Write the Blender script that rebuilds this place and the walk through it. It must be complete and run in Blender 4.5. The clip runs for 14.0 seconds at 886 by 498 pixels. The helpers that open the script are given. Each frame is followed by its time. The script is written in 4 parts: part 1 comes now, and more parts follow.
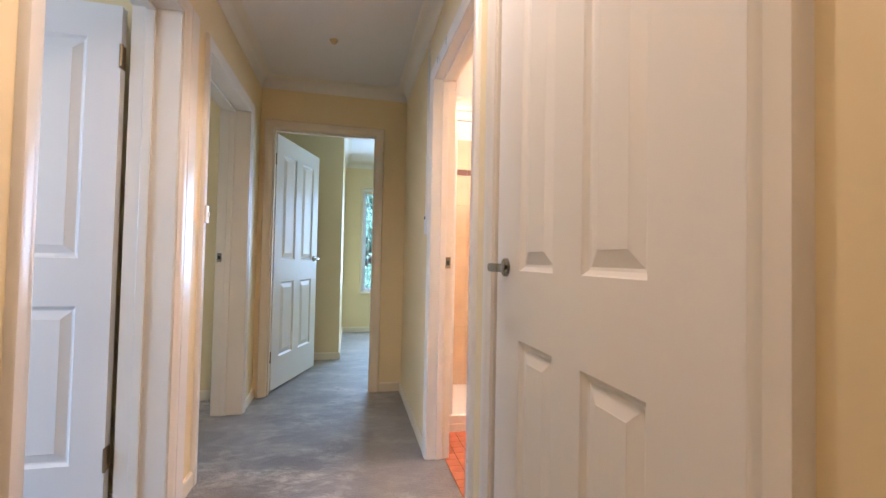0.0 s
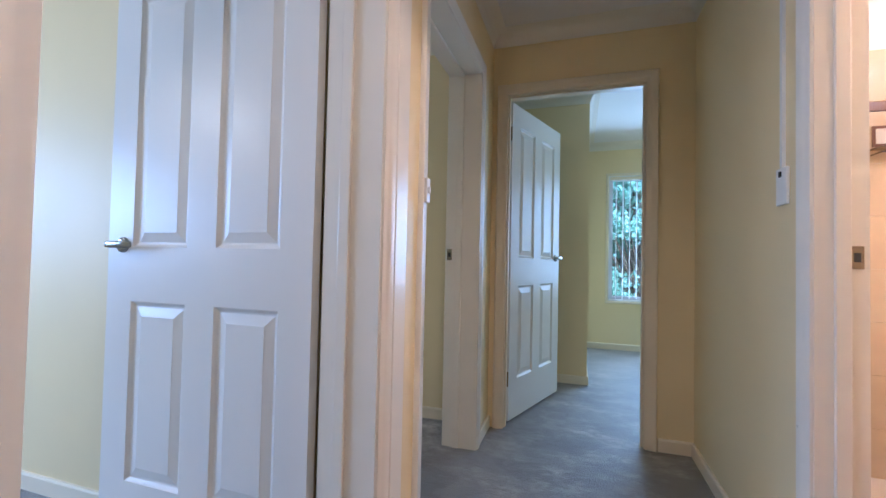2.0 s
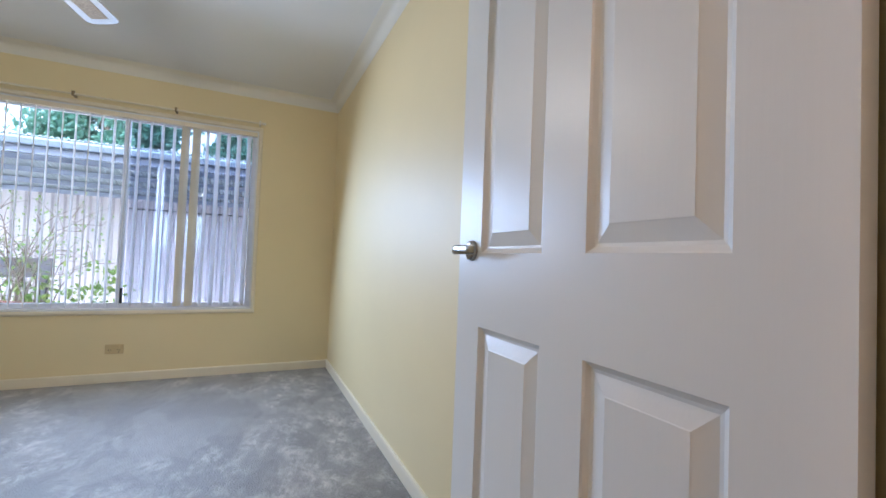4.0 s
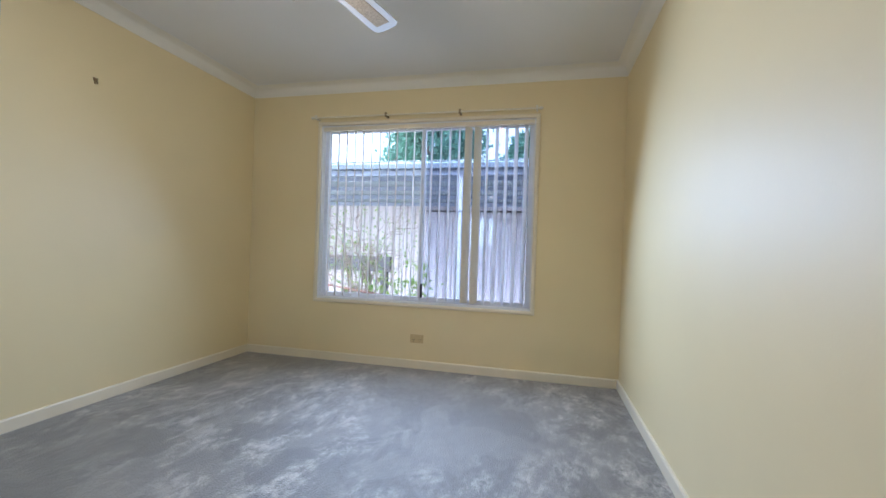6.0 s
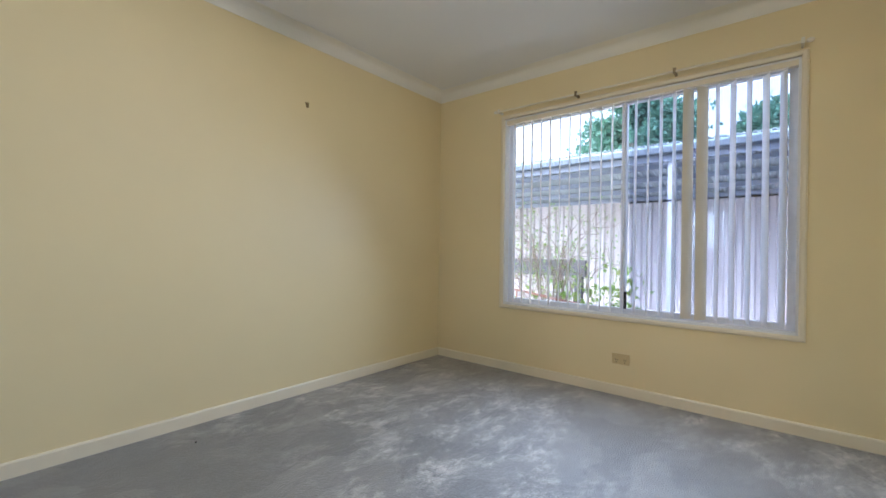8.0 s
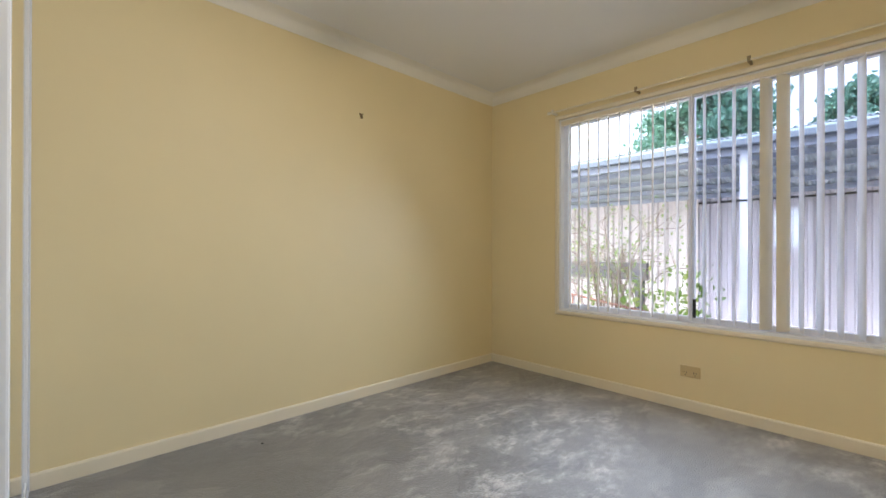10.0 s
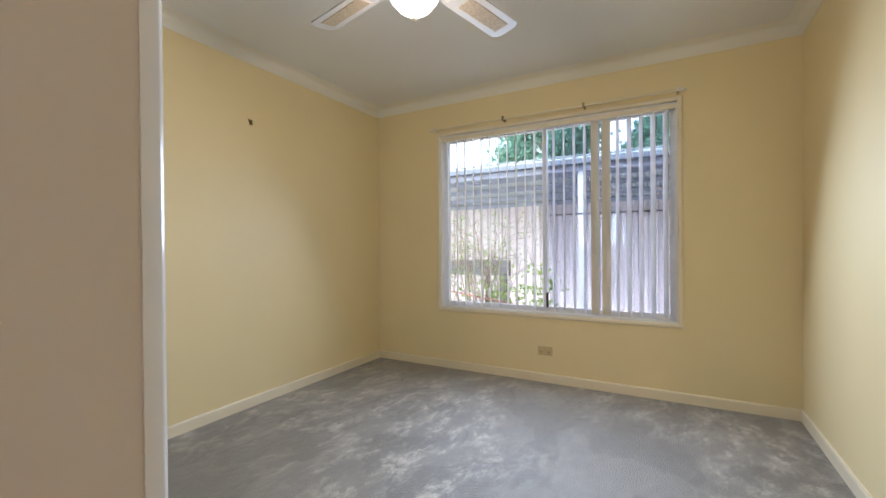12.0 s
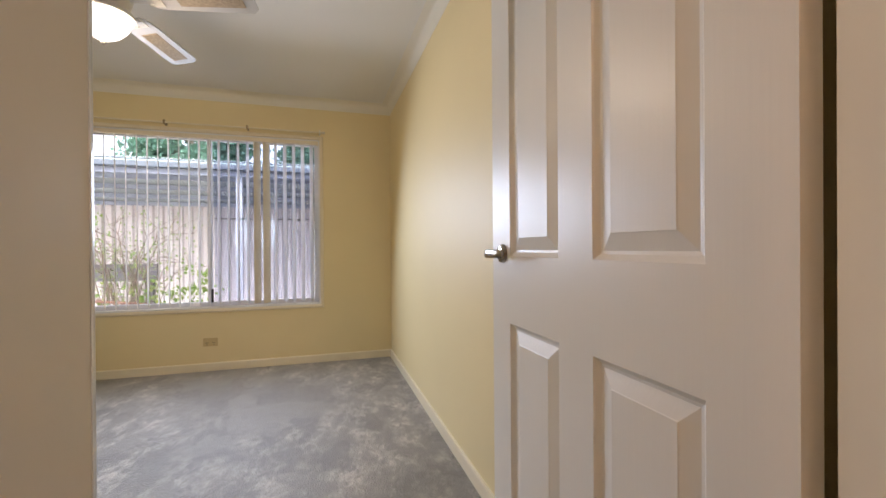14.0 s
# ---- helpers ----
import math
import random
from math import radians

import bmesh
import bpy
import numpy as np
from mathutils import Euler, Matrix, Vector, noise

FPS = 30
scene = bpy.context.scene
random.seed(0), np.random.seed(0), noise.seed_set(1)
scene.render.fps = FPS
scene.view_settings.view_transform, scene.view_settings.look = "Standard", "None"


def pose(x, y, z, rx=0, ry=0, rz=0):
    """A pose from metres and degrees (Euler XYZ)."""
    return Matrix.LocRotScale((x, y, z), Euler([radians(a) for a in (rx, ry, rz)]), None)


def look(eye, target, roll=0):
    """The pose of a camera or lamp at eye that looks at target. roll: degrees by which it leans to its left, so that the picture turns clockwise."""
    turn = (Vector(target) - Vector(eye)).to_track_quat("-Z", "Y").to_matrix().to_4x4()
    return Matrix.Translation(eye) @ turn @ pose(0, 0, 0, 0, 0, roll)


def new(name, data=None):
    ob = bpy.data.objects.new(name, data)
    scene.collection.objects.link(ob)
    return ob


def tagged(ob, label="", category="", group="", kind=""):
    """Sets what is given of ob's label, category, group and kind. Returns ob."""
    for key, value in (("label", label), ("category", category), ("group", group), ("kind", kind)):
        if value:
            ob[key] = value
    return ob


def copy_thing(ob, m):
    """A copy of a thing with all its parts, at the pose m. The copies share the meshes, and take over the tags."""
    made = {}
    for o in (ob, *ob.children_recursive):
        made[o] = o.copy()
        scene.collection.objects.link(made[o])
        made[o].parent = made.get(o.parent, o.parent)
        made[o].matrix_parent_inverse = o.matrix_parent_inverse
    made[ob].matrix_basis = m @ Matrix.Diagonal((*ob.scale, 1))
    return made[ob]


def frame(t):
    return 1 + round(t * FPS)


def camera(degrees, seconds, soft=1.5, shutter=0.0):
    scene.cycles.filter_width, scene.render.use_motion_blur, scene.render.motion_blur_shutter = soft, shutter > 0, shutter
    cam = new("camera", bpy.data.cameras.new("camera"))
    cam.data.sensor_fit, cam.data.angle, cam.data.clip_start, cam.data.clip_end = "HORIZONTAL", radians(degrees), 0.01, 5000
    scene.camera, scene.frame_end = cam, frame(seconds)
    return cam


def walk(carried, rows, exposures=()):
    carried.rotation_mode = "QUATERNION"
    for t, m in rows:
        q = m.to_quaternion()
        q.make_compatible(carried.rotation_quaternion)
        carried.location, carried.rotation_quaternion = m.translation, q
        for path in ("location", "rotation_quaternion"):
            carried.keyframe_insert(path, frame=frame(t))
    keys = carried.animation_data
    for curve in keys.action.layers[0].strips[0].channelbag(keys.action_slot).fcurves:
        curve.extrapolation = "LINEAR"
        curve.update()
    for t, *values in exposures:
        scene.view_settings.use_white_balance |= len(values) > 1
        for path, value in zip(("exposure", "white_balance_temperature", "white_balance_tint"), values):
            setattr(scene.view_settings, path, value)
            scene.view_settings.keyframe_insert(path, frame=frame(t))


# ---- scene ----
cam = camera(93.7, 14.0)
PATH = [
    (0, (0.312, 0.294, 1.066), (0.751, 2.244, 1.118), 1.2),
    (0.5, (0.281, 0.478, 1.043), (0.481, 2.468, 1.093), 1.1),
    (1, (0.282, 0.691, 1.034), (0.247, 2.691, 1.082), 1.1),
    (1.5, (0.237, 0.922, 1.016), (-0.064, 2.899, 1.063), 1.1),
    (2, (0.139, 1.125, 1.023), (-0.476, 3.028, 1.073), 1.2),
    (2.5, (0.028, 1.304, 1.025), (-0.931, 3.059, 1.082), 1.2),
    (3, (-0.087, 1.421, 1.004), (-1.392, 2.936, 1.057), 1.4),
    (3.5, (-0.239, 1.526, 1.012), (-1.835, 2.731, 1.065), 1.5),
    (4, (-0.39, 1.617, 1.02), (-2.203, 2.458, 1.078), 2.2),
    (6.5, (-1.092, 1.713, 1.015), (-2.963, 1.008, 1.01), 1.5),
    (7, (-1.207, 1.683, 1.01), (-2.984, 0.767, 1.008), 1.3),
    (7.5, (-1.287, 1.637, 1.006), (-2.954, 0.532, 1.006), 1.0),
    (8, (-1.33, 1.586, 0.995), (-2.872, 0.312, 0.996), 0.8),
    (8.5, (-1.357, 1.556, 0.994), (-2.769, 0.139, 1.001), 0.5),
    (8.7, (-1.355, 1.543, 1.003), (-2.731, 0.091, 1.007), 0.5),
    (10.8, (-1.286, 1.563, 1.034), (-2.676, 0.125, 1.038), -0.4),
    (11, (-1.239, 1.546, 1.035), (-2.687, 0.166, 1.043), -0.2),
    (11.5, (-1.169, 1.577, 1.066), (-2.762, 0.369, 1.069), -0.5),
    (12, (-1.038, 1.613, 1.096), (-2.787, 0.643, 1.083), -0.5),
    (12.5, (-0.803, 1.645, 1.046), (-2.689, 0.978, 1.052), -0.4),
    (13, (-0.566, 1.668, 1.047), (-2.546, 1.386, 1.058), -0.5),
    (13.5, (-0.415, 1.659, 1.05), (-2.41, 1.799, 1.057), -0.3),
    (14, (-0.261, 1.648, 1.068), (-2.18, 2.212, 1.061), -0.4),
]
EXPO = [(0.0, 3.08, 4750, 18), (1.0, 2.78, 4550, 18), (1.6, 2.68, 4450, 17), (2.0, 2.66, 4350, 17), (2.5, 2.72, 5250, 21), (3.0, 2.62, 5450, 23),
        (3.5, 2.42, 5100, 19), (4.0, 2.38, 5100, 17), (6.5, 2.33, 5150, 17), (8.7, 2.36, 5500, 17), (11.0, 2.43, 6050, 18), (12.5, 2.35, 5800, 18), (13.5, 2.30, 6100, 20), (14.0, 2.22, 6350, 22)]
walk(cam, [(t, look(eye, target, roll)) for t, eye, target, roll in PATH], EXPO)

# ---- world and lights ----
SUN_EL, SUN_AZ = radians(52), radians(112)
world = bpy.data.worlds.new("overcast_sky")
scene.world = world
world.use_nodes = True
wn = world.node_tree.nodes
sky = wn.new("ShaderNodeTexSky")
sky.sky_type = "NISHITA"
sky.sun_disc = False
sky.sun_elevation, sky.sun_rotation = SUN_EL, SUN_AZ
sky.dust_density, sky.air_density = 4.0, 1.0
grey = wn.new("ShaderNodeHueSaturation")   # cloud cover takes the blue out
grey.inputs["Saturation"].default_value = 0.4
world.node_tree.links.new(sky.outputs[0], grey.inputs["Color"])
world.node_tree.links.new(grey.outputs[0], wn["Background"].inputs[0])
wn["Background"].inputs[1].default_value = 0.15


def lamp(name, kind, energy, colour, m, size=0.3, size_y=None):
    data = bpy.data.lights.new(name, kind)
    data.energy, data.color = energy, colour
    if kind == "AREA":
        data.size = size
        if size_y:
            data.shape, data.size_y = "RECTANGLE", size_y
    elif kind == "SUN":
        data.angle = size
    else:
        data.shadow_soft_size = size
    ob = new(name, data)
    ob.matrix_world = m
    return ob


sun_way = Vector((math.sin(SUN_AZ) * math.cos(SUN_EL), math.cos(SUN_AZ) * math.cos(SUN_EL), math.sin(SUN_EL)))
lamp("sun", "SUN", 1.2, (1.0, 0.97, 0.92), look(sun_way * 30, (0, 0, 0)), radians(25))
# daylight standing in the window openings
# the bedroom blind's slats throw the light down and to the north
for y in (0.04, 0.48, 0.92, 1.36):
    day = lamp("bedroom_window_daylight", "AREA", 1.6, (0.70, 0.85, 1.0), look((-4.05, y, 1.42), (-2.10, y + 0.56, 0.40)), 0.42, 0.7).data
    day.spread = radians(150)
lamp("far_room_window_daylight", "AREA", 5.5, (0.74, 0.92, 1.0), look((1.2, 6.27, 1.32), (1.2, 4.27, 0.80)), 1.3, 1.3)
lamp("second_bedroom_window_daylight", "AREA", 0.6, (0.74, 0.88, 1.0), look((-3.45, 3.05, 1.32), (-1.45, 3.05, 0.86)), 0.85, 1.3)
# lamps of the house, plus an unseen entry spot added as near-hall fill
for name, energy, x, y in (("hall_lamp_glow", 5.0, 0.26, 1.28), ("entry_fill_light", 3.0, 0.1, 0.0)):
    spot = lamp(name, "SPOT", energy, (1.0, 0.67, 0.39), pose(x, y, 2.41), 0.035).data
    spot.spot_size, spot.spot_blend = radians(152), 0.5
lamp("fan_lamp_glow", "POINT", 6.0, (1.0, 0.84, 0.60), pose(-2.345, 0.775, 2.035), 0.07)
lamp("heat_lamp_glow", "POINT", 9.0, (1.0, 0.66, 0.45), pose(1.93, 2.45, 2.30), 0.05)

# ---- materials ----
def material(name, colour, rough=0.5, metal=0.0, vary=0.06, scale=3.0, grain=0.0, grain_scale=300.0, alt=None, coat=0.0, spec=None, per_object=0.0):
    m = bpy.data.materials.new(name)
    m.use_nodes = True
    nt = m.node_tree
    n, ln = nt.nodes, nt.links
    p = n["Principled BSDF"]
    p.inputs["Metallic"].default_value = metal
    if spec is not None:
        p.inputs["Specular IOR Level"].default_value = spec
    if coat:
        p.inputs["Coat Weight"].default_value = coat
        p.inputs["Coat Roughness"].default_value = 0.12
    tc = n.new("ShaderNodeTexCoord")
    big = n.new("ShaderNodeTexNoise")
    big.inputs["Scale"].default_value, big.inputs["Detail"].default_value = scale, 6
    ln.new(tc.outputs["Object"], big.inputs["Vector"])
    ramp = n.new("ShaderNodeValToRGB")
    lo = alt or [c * (1 - vary) for c in colour]
    ramp.color_ramp.elements[0].color = (*lo, 1)
    ramp.color_ramp.elements[1].color = (*colour, 1)
    ramp.color_ramp.elements[0].position, ramp.color_ramp.elements[1].position = 0.32, 0.66
    ln.new(big.outputs["Fac"], ramp.inputs["Fac"])
    out = ramp.outputs["Color"]
    if per_object:
        info = n.new("ShaderNodeObjectInfo")
        mr = n.new("ShaderNodeMapRange")
        mr.inputs["To Min"].default_value, mr.inputs["To Max"].default_value = 1 - per_object, 1 + per_object
        ln.new(info.outputs["Random"], mr.inputs["Value"])
        hsv = n.new("ShaderNodeHueSaturation")
        ln.new(mr.outputs[0], hsv.inputs["Value"])
        ln.new(out, hsv.inputs["Color"])
        out = hsv.outputs["Color"]
    ln.new(out, p.inputs["Base Color"])
    fine = n.new("ShaderNodeTexNoise")
    fine.inputs["Scale"].default_value, fine.inputs["Detail"].default_value = grain_scale, 3
    ln.new(tc.outputs["Object"], fine.inputs["Vector"])
    rr = n.new("ShaderNodeMapRange")
    rr.inputs["To Min"].default_value, rr.inputs["To Max"].default_value = max(0.02, rough - 0.06), min(1.0, rough + 0.06)
    ln.new(big.outputs["Fac"], rr.inputs["Value"])
    ln.new(rr.outputs[0], p.inputs["Roughness"])
    if grain:
        bump = n.new("ShaderNodeBump")
        bump.inputs["Strength"].default_value, bump.inputs["Distance"].default_value = grain, 0.002
        ln.new(fine.outputs["Fac"], bump.inputs["Height"])
        ln.new(bump.outputs[0], p.inputs["Normal"])
    return m


def glass_material(name, tint=(1, 1, 1), rough=0.0, mirror=0.08):
    """Thin clear pane: mostly see-through, with a weak sharp reflection."""
    m = bpy.data.materials.new(name)
    m.use_nodes = True
    n, ln = m.node_tree.nodes, m.node_tree.links
    n.remove(n["Principled BSDF"])
    clear, gloss, mix = n.new("ShaderNodeBsdfTransparent"), n.new("ShaderNodeBsdfGlossy"), n.new("ShaderNodeMixShader")
    clear.inputs[0].default_value = (*tint, 1)
    gloss.inputs["Roughness"].default_value = rough
    mix.inputs[0].default_value = mirror
    ln.new(clear.outputs[0], mix.inputs[1])
    ln.new(gloss.outputs[0], mix.inputs[2])
    ln.new(mix.outputs[0], n["Material Output"].inputs[0])
    return m


def glow_material(name, colour, strength):
    m = bpy.data.materials.new(name)
    m.use_nodes = True
    p = m.node_tree.nodes["Principled BSDF"]
    p.inputs["Base Color"].default_value = (*colour, 1)
    p.inputs["Emission Color"].default_value = (*colour, 1)
    p.inputs["Emission Strength"].default_value = strength
    return m


def carpet_material():
    m = material("grey_cut_pile_carpet", (0.2, 0.2, 0.205), 0.5, spec=0.9)
    nt = m.node_tree
    n, ln = nt.nodes, nt.links
    p = n["Principled BSDF"]
    tc = n.new("ShaderNodeTexCoord")
    # brushed pile: clouds of lifted pile over a darker, flat-lying ground
    def noise(scale, detail, rough, vector):
        t = n.new("ShaderNodeTexNoise")
        t.inputs["Scale"].default_value, t.inputs["Detail"].default_value, t.inputs["Roughness"].default_value = scale, detail, rough
        ln.new(vector, t.inputs["Vector"])
        return t

    def step(value, lo, hi, top=1.0):
        t = n.new("ShaderNodeMapRange")
        t.interpolation_type = "SMOOTHSTEP"
        t.inputs["From Min"].default_value, t.inputs["From Max"].default_value, t.inputs["To Max"].default_value = lo, hi, top
        ln.new(value, t.inputs["Value"])
        return t.outputs[0]

    def maths(kind, a, b):
        t = n.new("ShaderNodeMath")
        t.operation = kind
        for k, v in enumerate((a, b)):
            if isinstance(v, (int, float)):
                t.inputs[k].default_value = v
            else:
                ln.new(v, t.inputs[k])
        return t.outputs[0]

    mp = n.new("ShaderNodeMapping")
    mp.inputs["Rotation"].default_value = (0, 0, radians(25))
    mp.inputs["Scale"].default_value = (0.8, 1.25, 1.0)
    ln.new(tc.outputs["Object"], mp.inputs["Vector"])
    broad = noise(0.75, 2, 0.5, tc.outputs["Object"])
    clouds = noise(5.2, 9, 0.7, mp.outputs[0])
    scuffs = noise(19.0, 8, 0.78, mp.outputs[0])
    lifted = maths("MULTIPLY", step(clouds.outputs["Fac"], 0.44, 0.66), step(broad.outputs["Fac"], 0.36, 0.58))
    lifted = maths("MULTIPLY", lifted, step(scuffs.outputs["Fac"], 0.36, 0.60))
    # straight-sided patches left by the vacuum head
    shift = n.new("ShaderNodeVectorMath")
    shift.operation = "MULTIPLY_ADD"
    shift.inputs[1].default_value = (0.08, 0.08, 0.0)
    ln.new(scuffs.outputs["Color"], shift.inputs[0])
    ln.new(mp.outputs[0], shift.inputs[2])
    cell = n.new("ShaderNodeTexVoronoi")
    cell.voronoi_dimensions, cell.distance = "2D", "CHEBYCHEV"
    cell.inputs["Scale"].default_value = 4.4
    ln.new(shift.outputs[0], cell.inputs["Vector"])
    tone = n.new("ShaderNodeSeparateColor")
    ln.new(cell.outputs["Color"], tone.inputs[0])
    fac = maths("ADD", maths("MULTIPLY", lifted, 0.50), step(tone.outputs[0], 0.50, 0.62, 0.07))
    fac = maths("ADD", fac, maths("MULTIPLY", clouds.outputs["Fac"], 0.16))
    fac = maths("ADD", fac, maths("MULTIPLY", scuffs.outputs["Fac"], 0.26))
    ramp = n.new("ShaderNodeValToRGB")
    ramp.color_ramp.elements[0].position, ramp.color_ramp.elements[1].position = 0.08, 0.95
    ramp.color_ramp.elements[0].color = (0.057, 0.051, 0.041, 1)
    ramp.color_ramp.elements[1].color = (0.63, 0.58, 0.495, 1)
    ln.new(fac, ramp.inputs["Fac"])
    p.inputs["Sheen Weight"].default_value = 0.4
    p.inputs["Sheen Roughness"].default_value = 0.45
    tuft = n.new("ShaderNodeTexNoise")
    tuft.inputs["Scale"].default_value, tuft.inputs["Detail"].default_value = 120.0, 4
    ln.new(tc.outputs["Object"], tuft.inputs["Vector"])
    mul = n.new("ShaderNodeMix")
    mul.data_type, mul.blend_type = "RGBA", "OVERLAY"
    mul.inputs["Factor"].default_value = 0.6
    ln.new(ramp.outputs[0], mul.inputs["A"])
    ln.new(tuft.outputs["Fac"], mul.inputs["B"])
    ln.new(mul.outputs["Result"], p.inputs["Base Color"])
    bump = n.new("ShaderNodeBump")
    bump.inputs["Strength"].default_value, bump.inputs["Distance"].default_value = 0.8, 0.006
    ln.new(tuft.outputs["Fac"], bump.inputs["Height"])
    ln.new(bump.outputs[0], p.inputs["Normal"])
    return m


M_WALL = material("cream_wall_paint", (0.80, 0.665, 0.37), 0.52, vary=0.05, scale=1.2, grain=0.10, grain_scale=120, spec=0.6)
M_CEIL = material("white_ceiling_paint", (0.80, 0.79, 0.76), 0.8, vary=0.03, scale=0.8, grain=0.08, grain_scale=150)
M_COVE = material("cream_cornice_paint", (0.80, 0.76, 0.65), 0.7, vary=0.03, scale=1.0, grain=0.05, grain_scale=150)
M_SKIRT = material("cream_trim_paint", (0.80, 0.71, 0.52), 0.35, vary=0.05, scale=5, grain=0.05, grain_scale=90)
M_TRIM = material("white_gloss_trim_paint", (0.80, 0.75, 0.64), 0.3, vary=0.04, scale=5, grain=0.05, grain_scale=90)
def door_material():
    """Painted moulded skin with a faint pressed timber grain."""
    dm = material("white_door_paint", (0.80, 0.78, 0.73), 0.34, vary=0.015, scale=2)
    n, ln = dm.node_tree.nodes, dm.node_tree.links
    tc, mp, grain, bump = n.new("ShaderNodeTexCoord"), n.new("ShaderNodeMapping"), n.new("ShaderNodeTexNoise"), n.new("ShaderNodeBump")
    mp.inputs["Scale"].default_value = (130, 130, 5)
    grain.inputs["Scale"].default_value, grain.inputs["Detail"].default_value = 1.0, 4
    bump.inputs["Strength"].default_value, bump.inputs["Distance"].default_value = 0.22, 0.0012
    ln.new(tc.outputs["Object"], mp.inputs["Vector"])
    ln.new(mp.outputs[0], grain.inputs["Vector"])
    ln.new(grain.outputs["Fac"], bump.inputs["Height"])
    ln.new(bump.outputs[0], n["Principled BSDF"].inputs["Normal"])
    return dm


M_DOOR = door_material()
M_CARPET = carpet_material()
M_METAL = material("brushed_nickel", (0.33, 0.31, 0.28), 0.2, 1.0, vary=0.1, scale=40)
M_BRASS = material("dull_brass", (0.36, 0.27, 0.15), 0.4, 1.0, vary=0.2, scale=40)
M_PLASTIC = material("cream_plastic", (0.60, 0.45, 0.22), 0.4, vary=0.03)
M_WHITE = material("white_plastic", (0.8, 0.79, 0.76), 0.35, vary=0.03)
M_ALU = material("silver_aluminium", (0.80, 0.82, 0.86), 0.35, 0.0, vary=0.08, scale=20)
# near-black small parts; also painted shade where holes are not cut
M_DARK = material("dark_parts_and_hole_shade", (0.03, 0.03, 0.03), 0.8)
M_SLAT = material("white_blind_fabric", (0.80, 0.77, 0.70), 0.8, vary=0.04, scale=8, grain=0.2, grain_scale=400, spec=0.1)
# for the slats turned flat: darker, creamier and opaque
M_SLATCREAM = material("cream_flat_slat", (0.74, 0.68, 0.54), 0.8, vary=0.05, scale=8, grain=0.2, grain_scale=400, spec=0.1)
# blind fabric lets daylight through
_n, _l = M_SLAT.node_tree.nodes, M_SLAT.node_tree.links
_thru, _mix = _n.new("ShaderNodeBsdfTranslucent"), _n.new("ShaderNodeMixShader")
_thru.inputs[0].default_value = (0.97, 0.97, 0.97, 1)
_mix.inputs[0].default_value = 0.76
_l.new(_n["Principled BSDF"].outputs[0], _mix.inputs[1])
_l.new(_thru.outputs[0], _mix.inputs[2])
_l.new(_mix.outputs[0], _n["Material Output"].inputs[0])
M_MESH = glass_material("grey_insect_mesh", (0.76, 0.78, 0.85), 1.0, 0.002)
M_GLASS = glass_material("clear_glass", (0.97, 0.99, 0.98), 0.0, 0.04)
M_MIRROR = material("mirror", (0.86, 0.88, 0.87), 0.02, 1.0, vary=0.0)
M_MIRROR.node_tree.nodes["Principled BSDF"].inputs["Roughness"].default_value = 0.01


def leaf_material(name, colour, alt):
    """Leaf that lets part of the light through."""
    lm = material(name, colour, 0.5, scale=9, alt=alt)
    n, ln = lm.node_tree.nodes, lm.node_tree.links
    thru, mix = n.new("ShaderNodeBsdfTranslucent"), n.new("ShaderNodeMixShader")
    thru.inputs[0].default_value = (colour[0] * 1.3, colour[1] * 1.2, colour[2], 1)
    mix.inputs[0].default_value = 0.45
    ln.new(n["Principled BSDF"].outputs[0], mix.inputs[1])
    ln.new(thru.outputs[0], mix.inputs[2])
    ln.new(mix.outputs[0], n["Material Output"].inputs[0])
    return lm


# ---- shape helpers ----
def box(bm, x0, x1, y0, y1, z0, z1, bevel=0.0):
    v = [bm.verts.new((x, y, z)) for x in (x0, x1) for y in (y0, y1) for z in (z0, z1)]
    faces = [bm.faces.new([v[i] for i in f]) for f in ((0, 1, 3, 2), (4, 6, 7, 5), (0, 4, 5, 1), (2, 3, 7, 6), (0, 2, 6, 4), (1, 5, 7, 3))]
    if bevel:
        edges = list({e for f in faces for e in f.edges})
        bmesh.ops.bevel(bm, geom=edges, offset=bevel, segments=2, profile=0.5, affect="EDGES")
    return bm


def boxed(*args, bevel=0.0):
    return box(bmesh.new(), *args, bevel=bevel)


def lathe(bm, profile, centre=(0, 0, 0), axis="z", steps=32):
    """Turned body from (radius, height) pairs."""
    rings = []
    for r, h in profile:
        ring = []
        for k in range(steps):
            a = 2 * math.pi * k / steps
            c, s = r * math.cos(a), r * math.sin(a)
            p = {"z": (c, s, h), "y": (c, h, s), "x": (h, c, s)}[axis]
            ring.append(bm.verts.new(Vector(p) + Vector(centre)))
        rings.append(ring)
    for a, b in zip(rings, rings[1:]):
        for k in range(steps):
            bm.faces.new((a[k], a[(k + 1) % steps], b[(k + 1) % steps], b[k]))
    bm.faces.new(rings[0])
    bm.faces.new(rings[-1])
    return bm


